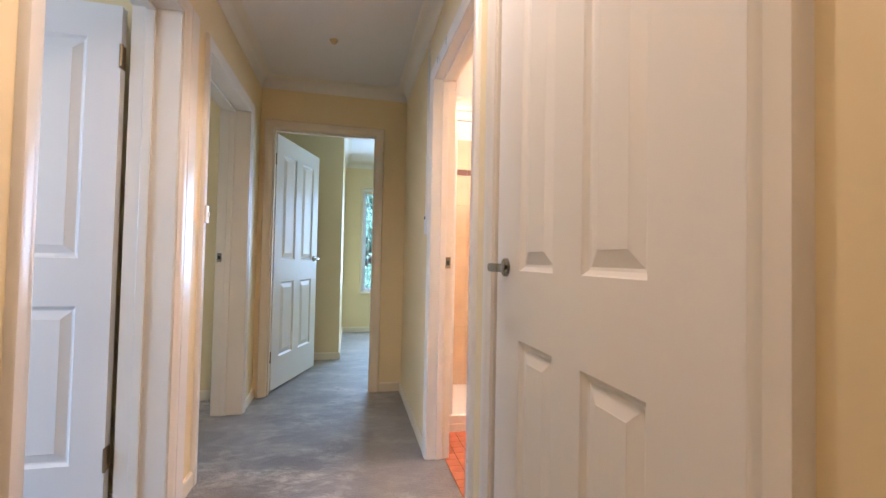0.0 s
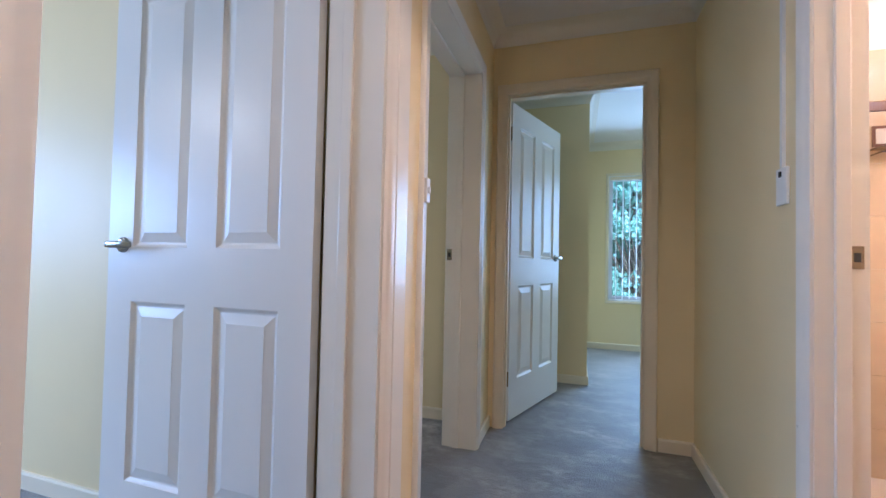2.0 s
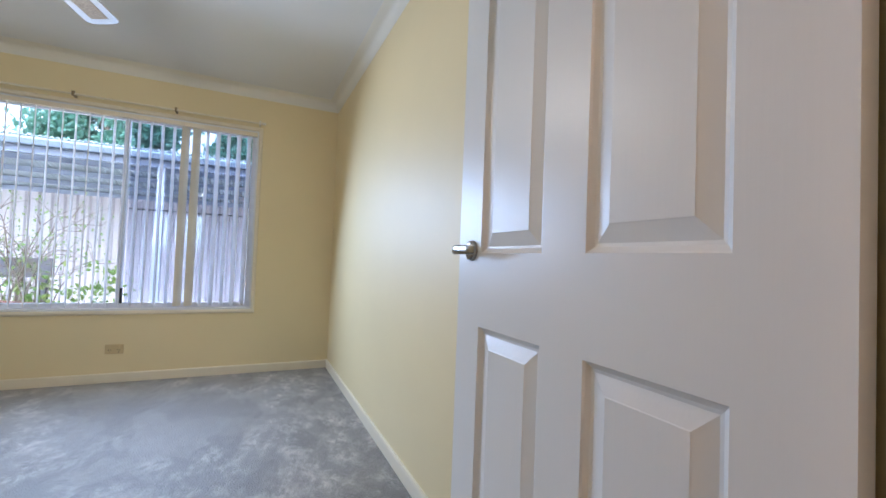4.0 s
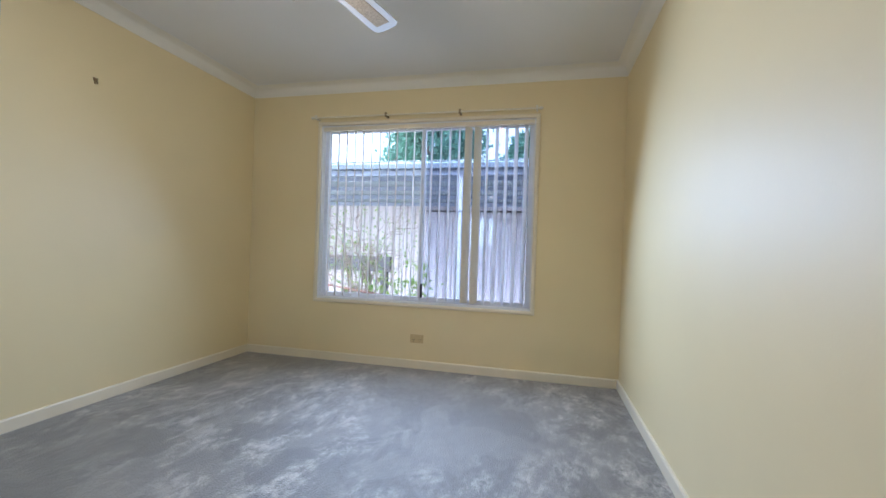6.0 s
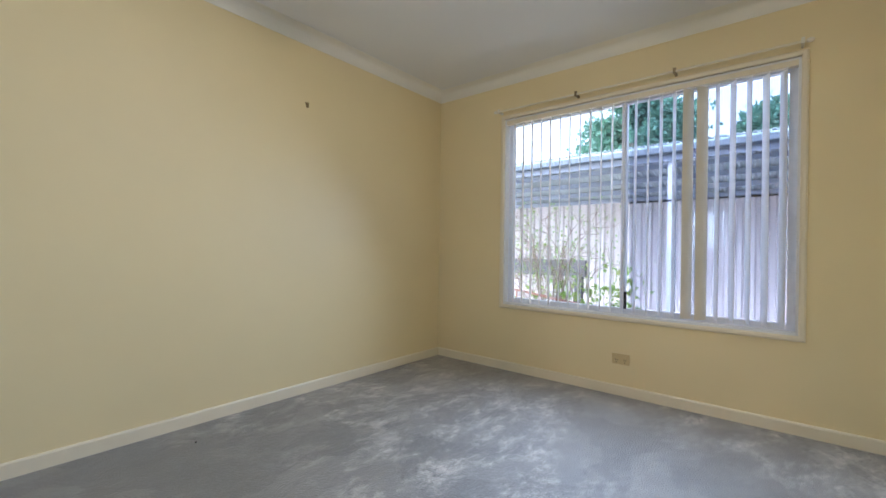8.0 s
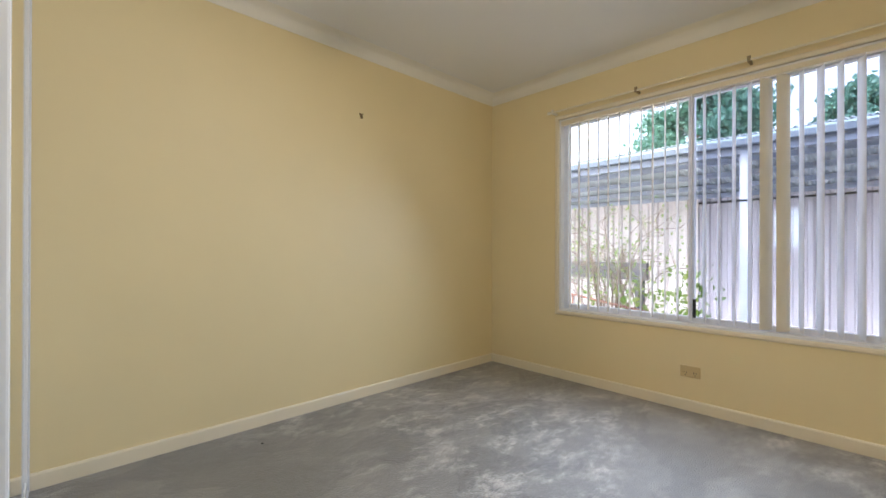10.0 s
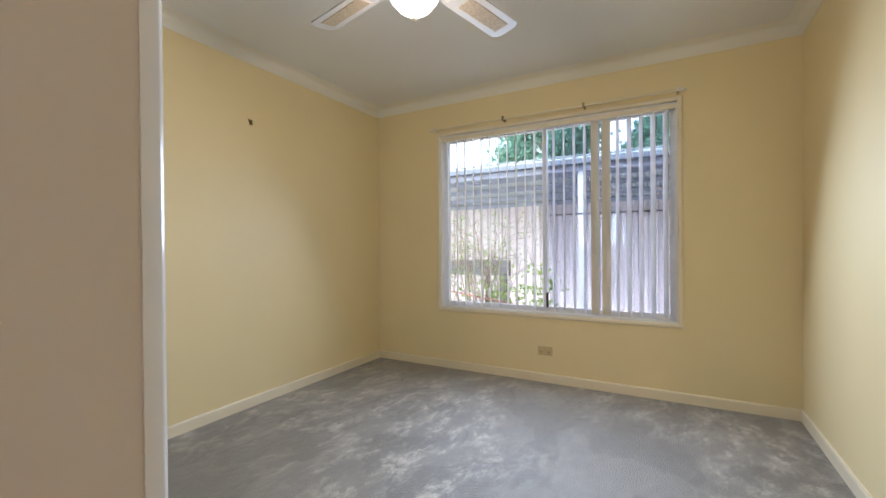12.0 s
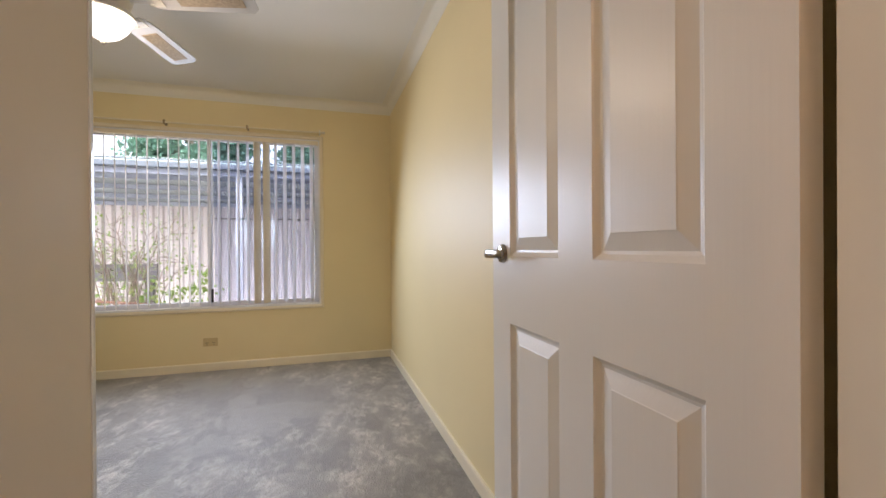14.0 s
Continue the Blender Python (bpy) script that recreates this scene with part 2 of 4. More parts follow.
def tube(bm, points, radius, steps=8, taper=1.0):
    """Round bar along points."""
    pts = [Vector(p) for p in points]
    rings = []
    for i, p in enumerate(pts):
        way = (pts[min(i + 1, len(pts) - 1)] - pts[max(i - 1, 0)]).normalized()
        side = way.orthogonal().normalized() if not rings else (rings[-1][1] - way * rings[-1][1].dot(way)).normalized()
        up = way.cross(side)
        r = radius * (1 + (taper - 1) * i / max(1, len(pts) - 1))
        ring = [bm.verts.new(p + r * (math.cos(2 * math.pi * k / steps) * side + math.sin(2 * math.pi * k / steps) * up)) for k in range(steps)]
        rings.append((ring, side))
    for (a, _), (b, _) in zip(rings, rings[1:]):
        for k in range(steps):
            bm.faces.new((a[k], a[(k + 1) % steps], b[(k + 1) % steps], b[k]))
    bm.faces.new(rings[0][0])
    bm.faces.new(rings[-1][0])
    return bm


def sweep(bm, path, profile, closed=False):
    """Moulding of (distance to the left of the path, height) points along a flat path, mitred."""
    pts = [Vector((*p, 0)) for p in path]
    n, rows = len(pts), []
    for i, p in enumerate(pts):
        into = pts[i] - pts[i - 1] if closed or i else pts[1] - pts[0]
        out = pts[(i + 1) % n] - pts[i] if closed or i < n - 1 else into
        a, b = Vector((-into.y, into.x, 0)).normalized(), Vector((-out.y, out.x, 0)).normalized()
        m = a + b
        m *= 2 / m.length_squared
        rows.append([bm.verts.new((p.x + d * m.x, p.y + d * m.y, z)) for d, z in profile])
    k = len(profile)
    for i in range(n if closed else n - 1):
        r, s = rows[i], rows[(i + 1) % n]
        for j in range(k):
            bm.faces.new((r[j], r[(j + 1) % k], s[(j + 1) % k], s[j]))
    if not closed:
        bm.faces.new(rows[0])
        bm.faces.new(rows[-1])
    return bm


def mesh_object(name, bm, mat, smooth=False):
    bmesh.ops.recalc_face_normals(bm, faces=bm.faces)
    me = bpy.data.meshes.new(name)
    bm.to_mesh(me)
    bm.free()
    if smooth:
        for f in me.polygons:
            f.use_smooth = True
        me.set_sharp_from_angle(angle=radians(40))
    me.materials.append(mat)
    return new(name, me)


def part(name, bm, mat, parent, label="", smooth=False):
    ob = mesh_object(name, bm, mat, smooth)
    ob.parent = parent
    if label:
        tagged(ob, label)
    return ob


def shared(name, me, parent, m):
    """A piece that shares its mesh with its likes."""
    ob = new(name, me)
    ob.parent = parent
    ob.matrix_local = m
    return ob


def thing(name, m, label, category, group=""):
    ob = new(name)
    ob.empty_display_size = 0.1
    ob.matrix_world = m
    return tagged(ob, label, category, group)


def structure(name, bm, mat, label, category, smooth=False):
    return tagged(mesh_object(name, bm, mat, smooth), label, category, kind="structure")


# ---- the shell ----
XL, XR = -0.375, 0.745            # faces of the hall's walls
XB = -0.55                        # the first bedroom's east face
WX, RS, RN = -4.34, -0.945, 2.31  # the first bedroom's window wall, south and north faces
EY = 3.68                         # the hall's end wall
HEAD, TOP, LINING = 2.05, 2.60, 0.02
CEIL_HALL, CEIL_BED = 2.44, 2.455


def wall_along(axis, a0, a1, b0, b1, openings):
    """One closed wall whose length runs a0 to a1, b0 to b1 thick, with (start, end, sill, head) openings through it."""
    holes = []
    for s, e, sill, head in openings:
        grow = LINING if sill < 0 else 0.0          # doorways leave room for their lining
        holes.append((s - grow, e + grow, sill, head + grow))
    along = sorted({a0, a1} | {v for h in holes for v in h[:2]})
    up = sorted({-0.1, TOP} | {v for h in holes for v in h[2:]})
    bm, made = bmesh.new(), {}

    def vert(i, j, b):
        if (i, j, b) not in made:
            made[i, j, b] = bm.verts.new((b, along[i], up[j]) if axis == "y" else (along[i], b, up[j]))
        return made[i, j, b]

    def solid(i, j):
        if not (0 <= i < len(along) - 1 and 0 <= j < len(up) - 1):
            return False
        a, z = (along[i] + along[i + 1]) / 2, (up[j] + up[j + 1]) / 2
        return not any(h[0] < a < h[1] and h[2] < z < h[3] for h in holes)

    for i in range(len(along) - 1):
        for j in range(len(up) - 1):
            if not solid(i, j):
                continue
            for b in (b0, b1):
                bm.faces.new([vert(i, j, b), vert(i + 1, j, b), vert(i + 1, j + 1, b), vert(i, j + 1, b)])
            for di, dj, p, q in ((-1, 0, (i, j), (i, j + 1)), (1, 0, (i + 1, j), (i + 1, j + 1)), (0, -1, (i, j), (i + 1, j)), (0, 1, (i, j + 1), (i + 1, j + 1))):
                if not solid(i + di, j + dj):
                    bm.faces.new([vert(*p, b0), vert(*q, b0), vert(*q, b1), vert(*p, b1)])
    return bm


structure("wall_hall_west", wall_along("y", -1.6, EY, XB, XL, [(1.39, 2.15, -0.02, HEAD), (2.494, 3.33, -0.02, HEAD)]), M_WALL, "cream painted hall wall with two open doorways", "wall")
structure("wall_hall_east", wall_along("y", -1.6, EY, XR, 0.86, [(0.668, 1.495, -0.02, HEAD), (1.74, 2.49, -0.02, HEAD)]), M_WALL, "cream painted hall wall beside the bathroom", "wall")
structure("wall_hall_end", wall_along("x", -2.5, 2.7, EY, 3.78, [(-0.28, 0.50, -0.02, HEAD)]), M_WALL, "cream painted end wall of the hall", "wall")
structure("wall_hall_south", boxed(-0.55, 0.86, -1.7, -1.6, -0.1, TOP), M_WALL, "cream painted wall at the hall's start", "wall")
structure("wall_bedroom_west", wall_along("y", RS - 0.1, 2.40, -4.47, WX, [(-0.240, 1.642, 0.545, 2.085)]), M_WALL, "cream painted window wall of the bedroom", "wall")
structure("wall_bedroom_north", boxed(WX, XB, RN, 2.40, -0.1, TOP), M_WALL, "plain cream painted bedroom wall", "wall")
structure("wall_bedroom_south", boxed(WX, XB, RS - 0.1, RS, -0.1, TOP), M_WALL, "plain cream painted bedroom wall with a small hook", "wall")
structure("wall_second_bedroom_west", wall_along("y", 2.40, EY, -3.7, -3.6, [(2.6, 3.5, 0.575, 2.045)]), M_WALL, "cream painted wall of the second bedroom", "wall")
structure("wall_far_room_north", wall_along("x", -1.0, 2.7, 6.45, 6.57, [(0.492, 1.9, 0.575, 2.06)]), M_WALL, "cream painted window wall of the far bedroom", "wall")
structure("wall_far_room_west", boxed(-1.0, -0.9, 3.78, 6.45, -0.1, TOP), M_WALL, "cream painted wall of the far bedroom", "wall")
structure("wall_far_room_east", boxed(2.6, 2.7, 3.78, 6.45, -0.1, TOP), M_WALL, "cream painted wall of the far bedroom", "wall")
structure("wall_far_room_nib", boxed(-0.9, 0.227, 4.826, 6.45, -0.05, TOP), M_WALL, "cream painted corner standing out into the far bedroom", "wall")
structure("wall_bathroom_east", boxed(2.5, 2.6, 1.4, EY, -0.1, TOP), M_WALL, "bathroom wall behind its tiles", "wall")
structure("wall_bathroom_south", boxed(0.86, 2.5, 1.52, 1.62, -0.1, TOP), M_WALL, "bathroom wall beside the linen cupboard", "wall")
structure("wall_linen_back", boxed(1.3, 1.4, 0.5, 1.52, -0.1, TOP), M_WALL, "back wall of the linen cupboard", "wall")
structure("wall_linen_south", boxed(0.86, 1.3, 0.5, 0.6, -0.1, TOP), M_WALL, "side wall of the linen cupboard", "wall")

structure("ceiling_hall", boxed(XB, 0.86, -1.6, EY, CEIL_HALL, TOP + 0.05), M_CEIL, "white painted hall ceiling", "ceiling")
structure("ceiling_bedroom", boxed(WX, XB, RS, RN, CEIL_BED, TOP + 0.05), M_CEIL, "white painted bedroom ceiling", "ceiling")
structure("ceiling_second_bedroom", boxed(-3.6, XB, 2.40, EY, CEIL_BED, TOP + 0.05), M_CEIL, "white painted ceiling", "ceiling")
structure("ceiling_far_room", boxed(-0.9, 2.6, 3.78, 6.45, CEIL_BED, TOP + 0.05), M_CEIL, "white painted far bedroom ceiling", "ceiling")
structure("ceiling_bathroom", boxed(0.86, 2.5, 0.6, EY, 2.40, TOP + 0.05), M_CEIL, "white painted bathroom ceiling", "ceiling")

structure("floor", boxed(WX, XB, RS, RN, -0.08, 0.0), M_CARPET, "grey cut-pile carpet with brushed marks", "carpet")
structure("floor_hall", boxed(XB, 0.835, -1.6, EY, -0.08, 0.0), M_CARPET, "grey cut-pile carpet along the hall", "carpet")
structure("floor_second_bedroom", boxed(-3.6, XB, 2.40, EY, -0.08, 0.0), M_CARPET, "grey cut-pile carpet in the second bedroom", "carpet")
structure("floor_far_room", boxed(-0.9, 2.6, EY, 6.45, -0.08, 0.0), M_CARPET, "grey cut-pile carpet in the far bedroom", "carpet")

COVE = [(0.0, 0.0), (0.084, 0.0), (0.082, -0.002)] + [(0.082 - 0.078 * math.sin(a), -0.081 + 0.078 * math.cos(a)) for a in [radians(d) for d in (15, 30, 45, 60, 75)]] + [(0.003, -0.082), (0.0, -0.084)]


def cornice(name, path, top, label="white cove cornice round the ceiling"):
    structure(name, sweep(bmesh.new(), path, [(d, top + z) for d, z in COVE], True), M_COVE, label, "cornice", True)


cornice("cornice_hall", [(XL, -1.6), (XR, -1.6), (XR, EY), (XL, EY)], CEIL_HALL)
cornice("cornice_bedroom", [(WX, RS), (XB, RS), (XB, RN), (WX, RN)], CEIL_BED)
cornice("cornice_second_bedroom", [(-3.6, 2.40), (XB, 2.40), (XB, EY), (-3.6, EY)], CEIL_BED)
cornice("cornice_far_room", [(-0.9, 3.78), (2.6, 3.78), (2.6, 6.45), (0.227, 6.45), (0.227, 4.826), (-0.9, 4.826)], CEIL_BED)
cornice("cornice_bathroom", [(0.86, 1.62), (2.5, 1.62), (2.5, 3.62), (0.86, 3.62)], 2.40)

SKIRT = [(0.0, 0.0), (0.014, 0.0), (0.014, 0.062), (0.010, 0.070), (0.0, 0.070)]


def skirting(path, label="cream painted skirting board"):
    structure("baseboard", sweep(bmesh.new(), path, SKIRT), M_SKIRT, label, "skirting")


skirting([(XB, 1.22), (XB, 1.32)])
skirting([(XB, 2.25), (XB, RN), (WX, RN), (WX, RS), (-1.24, RS)])
skirting([(XL, EY), (XL, 3.40)])
skirting([(XL, 2.426), (XL, 2.304)])
structure("trim", boxed(XL - 0.001, XL + 0.017, 2.2175, 2.302, 0.0, HEAD + 0.06, bevel=0.004), M_TRIM, "flat cream gloss cover board beside the door frame", "trim")
skirting([(XL, 1.32), (XL, -1.6), (XR, -1.6), (XR, 0.598)])
skirting([(XR, 2.565), (XR, EY), (0.57, EY)])
skirting([(-0.9, 4.826), (-0.9, 3.78)])
skirting([(0.227, 6.45), (0.227, 4.826), (-0.3, 4.826)])
skirting([(2.6, 6.45), (0.227, 6.45)])
skirting([(XB, 3.40), (XB, EY), (-3.6, EY), (-3.6, 2.42)])


# ---- door frames ----
ARCH_W, ARCH_T = 0.066, 0.018


def door_frame(name, axis, a0, a1, b0, b1, label, stop_at, sides=(True, True), paint=None):
    """Jamb lining, stops and moulded architraves round a doorway; a: along the wall, b: through it."""
    paint = paint or M_TRIM
    f = tagged(new(name), label, "door frame", kind="structure")

    def bx(bm, s, e, p, q, z0, z1, bev=0.0):
        return box(bm, *((p, q, s, e) if axis == "y" else (s, e, p, q)), z0, z1, bevel=bev)
    lin = LINING
    part("jamb", bx(bmesh.new(), a0 - lin, a0, b0 - 0.002, b1 + 0.002, 0, HEAD), paint, f)
    part("jamb", bx(bmesh.new(), a1, a1 + lin, b0 - 0.002, b1 + 0.002, 0, HEAD), paint, f)
    part("head_lining", bx(bmesh.new(), a0 - lin, a1 + lin, b0 - 0.002, b1 + 0.002, HEAD, HEAD + lin), paint, f)
    s0, s1 = stop_at
    part("door_stop", bx(bmesh.new(), a0, a0 + 0.012, s0, s1, 0, HEAD - 0.012, 0.003), paint, f)
    part("door_stop", bx(bmesh.new(), a1 - 0.012, a1, s0, s1, 0, HEAD - 0.012, 0.003), paint, f)
    part("door_stop", bx(bmesh.new(), a0, a1, s0, s1, HEAD - 0.012, HEAD, 0.003), paint, f)
    for on, face, way in ((sides[0], b0, -1), (sides[1], b1, 1)):
        if not on:
            continue
        # stepped moulding: a thick outer edge falling to a thin inner lip
        prof = [(0.004, 0.0), (0.004, 0.009), (0.010, 0.012), (0.024, 0.013), (0.030, 0.018), (0.058, 0.018), (0.064, 0.012), (0.066, 0.0)]
        bm = bmesh.new()
        path = [(a0, 0.0, -1, 0), (a0, HEAD, -1, 1), (a1, HEAD, 1, 1), (a1, 0.0, 1, 0)]
        rows = []
        for a, z, da, dz in path:
            row = []
            for d, t in prof:
                p = (face + way * t, a + da * d, z + dz * d)
                row.append(bm.verts.new(p if axis == "y" else (p[1], p[0], p[2])))
            rows.append(row)
        for r, s in zip(rows, rows[1:]):
            for j in range(len(prof)):
                bm.faces.new((r[j], r[(j + 1) % len(prof)], s[(j + 1) % len(prof)], s[j]))
        bm.faces.new(rows[0])
        bm.faces.new(rows[-1])
        part("architrave", bm, paint, f, smooth=True)
    return f


door_frame("doorframe_bedroom", "y", 1.39, 2.15, XB, XL, "cream gloss door frame of the bedroom", (-0.50, -0.465), (False, True))
structure("trim", box(boxed(XB - 0.018, XB + 0.001, 1.324, 1.386, 0.0, HEAD + 0.066, bevel=0.004), XB - 0.018, XB + 0.001, 1.387, 2.10, HEAD + 0.004, HEAD + 0.066, bevel=0.004), M_TRIM, "cream gloss architrave inside the bedroom", "architrave")
structure("trim", boxed(XB - 0.018, XB + 0.001, 2.182, 2.246, 0.0, HEAD + 0.066, bevel=0.004), M_TRIM, "cream gloss architrave behind the open bedroom door", "architrave")
door_frame("doorframe_second_bedroom", "y", 2.494, 3.33, XB, XL, "cream gloss door frame of the second bedroom", (-0.50, -0.465))
door_frame("doorframe_linen", "y", 0.668, 1.495, XR, 0.86, "cream gloss door frame of the linen cupboard", (0.80, 0.84))
door_frame("doorframe_bathroom", "y", 1.74, 2.49, XR, 0.86, "cream gloss door frame of the bathroom", (0.785, 0.82), (True, False))
door_frame("doorframe_far_room", "x", -0.28, 0.50, EY, 3.78, "cream gloss door frame of the far bedroom", (3.70, 3.735), paint=M_SKIRT)


# ---- doors ----
LEAF_H, LEAF_T = 2.02, 0.036


def leaf_mesh(w, st, mid):
    """Moulded four-panel leaf: x from the hinge edge to w, y from 0 to LEAF_T, z up."""
    bm = bmesh.new()
    pw = (w - 2 * st - mid) / 2
    xs = [0, st, st + pw, st + pw + mid, w - st, w]
    zs = [0, 0.245, 0.844, 1.027, 1.885, LEAF_H]
    rings = [(0.0, 0.0), (0.003, 0.004), (0.011, 0.0105), (0.017, 0.0115), (0.047, 0.003), (0.049, 0.002)]
    for y, out in ((0.0, -1), (LEAF_T, 1)):
        def vert(x, z, deep=0.0):
            return bm.verts.new((x, y - out * deep, z))
        for i in range(5):
            for j in range(5):
                x0, x1, z0, z1 = xs[i], xs[i + 1], zs[j], zs[j + 1]
                if i in (1, 3) and j in (1, 3):
                    loops = [[vert(x0 + o, z0 + o, d), vert(x1 - o, z0 + o, d), vert(x1 - o, z1 - o, d), vert(x0 + o, z1 - o, d)] for o, d in rings]
                    for a, b in zip(loops, loops[1:]):
                        for k in range(4):
                            bm.faces.new((a[k], a[(k + 1) % 4], b[(k + 1) % 4], b[k]))
                    bm.faces.new(loops[-1])
                else:
                    bm.faces.new((vert(x0, z0), vert(x1, z0), vert(x1, z1), vert(x0, z1)))
    for x in (0, w):
        bm.faces.new([bm.verts.new(p) for p in ((x, 0, 0), (x, LEAF_T, 0), (x, LEAF_T, LEAF_H), (x, 0, LEAF_H))])
    for z in (0, LEAF_H):
        bm.faces.new([bm.verts.new(p) for p in ((0, 0, z), (w, 0, z), (w, LEAF_T, z), (0, LEAF_T, z))])
    bmesh.ops.remove_doubles(bm, verts=bm.verts, dist=1e-5)
    return bm


def panel_door(name, m, w, label, handle_sides=(-1, 1), lever_to=-1, handle_z=1.034, hinge_y=-0.006, st=0.115, mid=0.118):
    """lever_to: which way the levers point along the leaf, -1 to the hinges, 1 to the free edge."""
    d = tagged(new(name), label, "door", kind="structure")
    d.matrix_world = m
    leaf = part("leaf", leaf_mesh(w, st, mid), M_DOOR, d)
    for side in handle_sides:
        y0 = 0.0 if side < 0 else LEAF_T
        hx = w - 0.072
        rose = part("door_handle", lathe(bmesh.new(), [(0.001, side * 0.011), (0.018, side * 0.011), (0.025, side * 0.008), (0.027, 0.0)], (hx, y0, handle_z), "y"), M_METAL, d, "round brushed nickel rose with a straight lever", True)
        bm = bmesh.new()
        tube(bm, [(hx, y0 + side * 0.01, handle_z), (hx, y0 + side * 0.05, handle_z)], 0.0095, 12)
        secs = []                                # flat blade, thicker at the neck
        for u, out, half, thick in ((-0.011, 0.047, 0.0100, 0.0070), (0.006, 0.051, 0.0115, 0.0068), (0.030, 0.052, 0.0115, 0.0055), (0.060, 0.051, 0.0112, 0.0050), (0.096, 0.049, 0.0108, 0.0046), (0.100, 0.048, 0.0090, 0.0030)):
            secs.append([bm.verts.new((hx + lever_to * u, y0 + side * (out + dy * thick), handle_z + dz * half)) for dy, dz in ((1, 0.55), (0.6, 1), (-0.6, 1), (-1, 0.55), (-1, -0.55), (-0.6, -1), (0.6, -1), (1, -0.55))])
        for r, s in zip(secs, secs[1:]):
            for j in range(8):
                bm.faces.new((r[j], r[(j + 1) % 8], s[(j + 1) % 8], s[j]))
        bm.faces.new(secs[0]), bm.faces.new(secs[-1])
        bmesh.ops.recalc_face_normals(bm, faces=bm.faces)
        part("lever", bm, M_METAL, rose, "brushed nickel lever", True)
    for z in (0.26, 1.82) if hinge_y is not None else ():
        bm = bmesh.new()
        tube(bm, [(-0.004, hinge_y, z - 0.045), (-0.004, hinge_y, z + 0.045)], 0.0065, 10)
        box(bm, -0.004, -0.0005, 0.001, 0.03, z - 0.045, z + 0.045)
        part("hinge", bm, M_BRASS, d, "dull painted steel hinge")
    return d


# leaf stood open at a right angle into the bedroom
panel_door("door_bedroom", Matrix(((-1, 0, 0, -0.581), (0, 1, 0, 2.142), (0, 0, 1, 0.016), (0, 0, 0, 1))), 0.83, "white four-panel door standing open into the bedroom")
panel_door("door_linen", Matrix(((0, 1, 0, 0.752), (1, 0, 0, 0.674), (0, 0, 1, 0.014), (0, 0, 0, 1))), 0.814, "white four-panel linen cupboard door, shut", (-1,), hinge_y=None, st=0.165, mid=0.116)
a = math.atan2(0.757, 0.264)
panel_door("door_far_room", Matrix.Translation((-0.262, 3.762, 0.016)) @ Matrix.Rotation(a, 4, "Z") @ Matrix.Translation((0, 0, 0)), 0.80, "white four-panel door standing ajar into the far bedroom", hinge_y=LEAF_T + 0.006)


def strike(m, label):
    s = thing("strike_plate", m, label, "strike plate", "door strike plates")
    part("plate", boxed(-0.014, 0.014, -0.0015, 0.001, -0.03, 0.03), M_METAL, s)
    # solid dark block stands for the shade inside the hole
    part("latch_hole", boxed(-0.007, 0.007, -0.0025, 0.0, -0.012, 0.012), M_DARK, s)


strike(pose(0.835, 2.4885, 1.05), "small steel strike plate in the bathroom door jamb")
strike(pose(-0.535, 3.3285, 1.05), "small steel strike plate in the second bedroom's jamb")


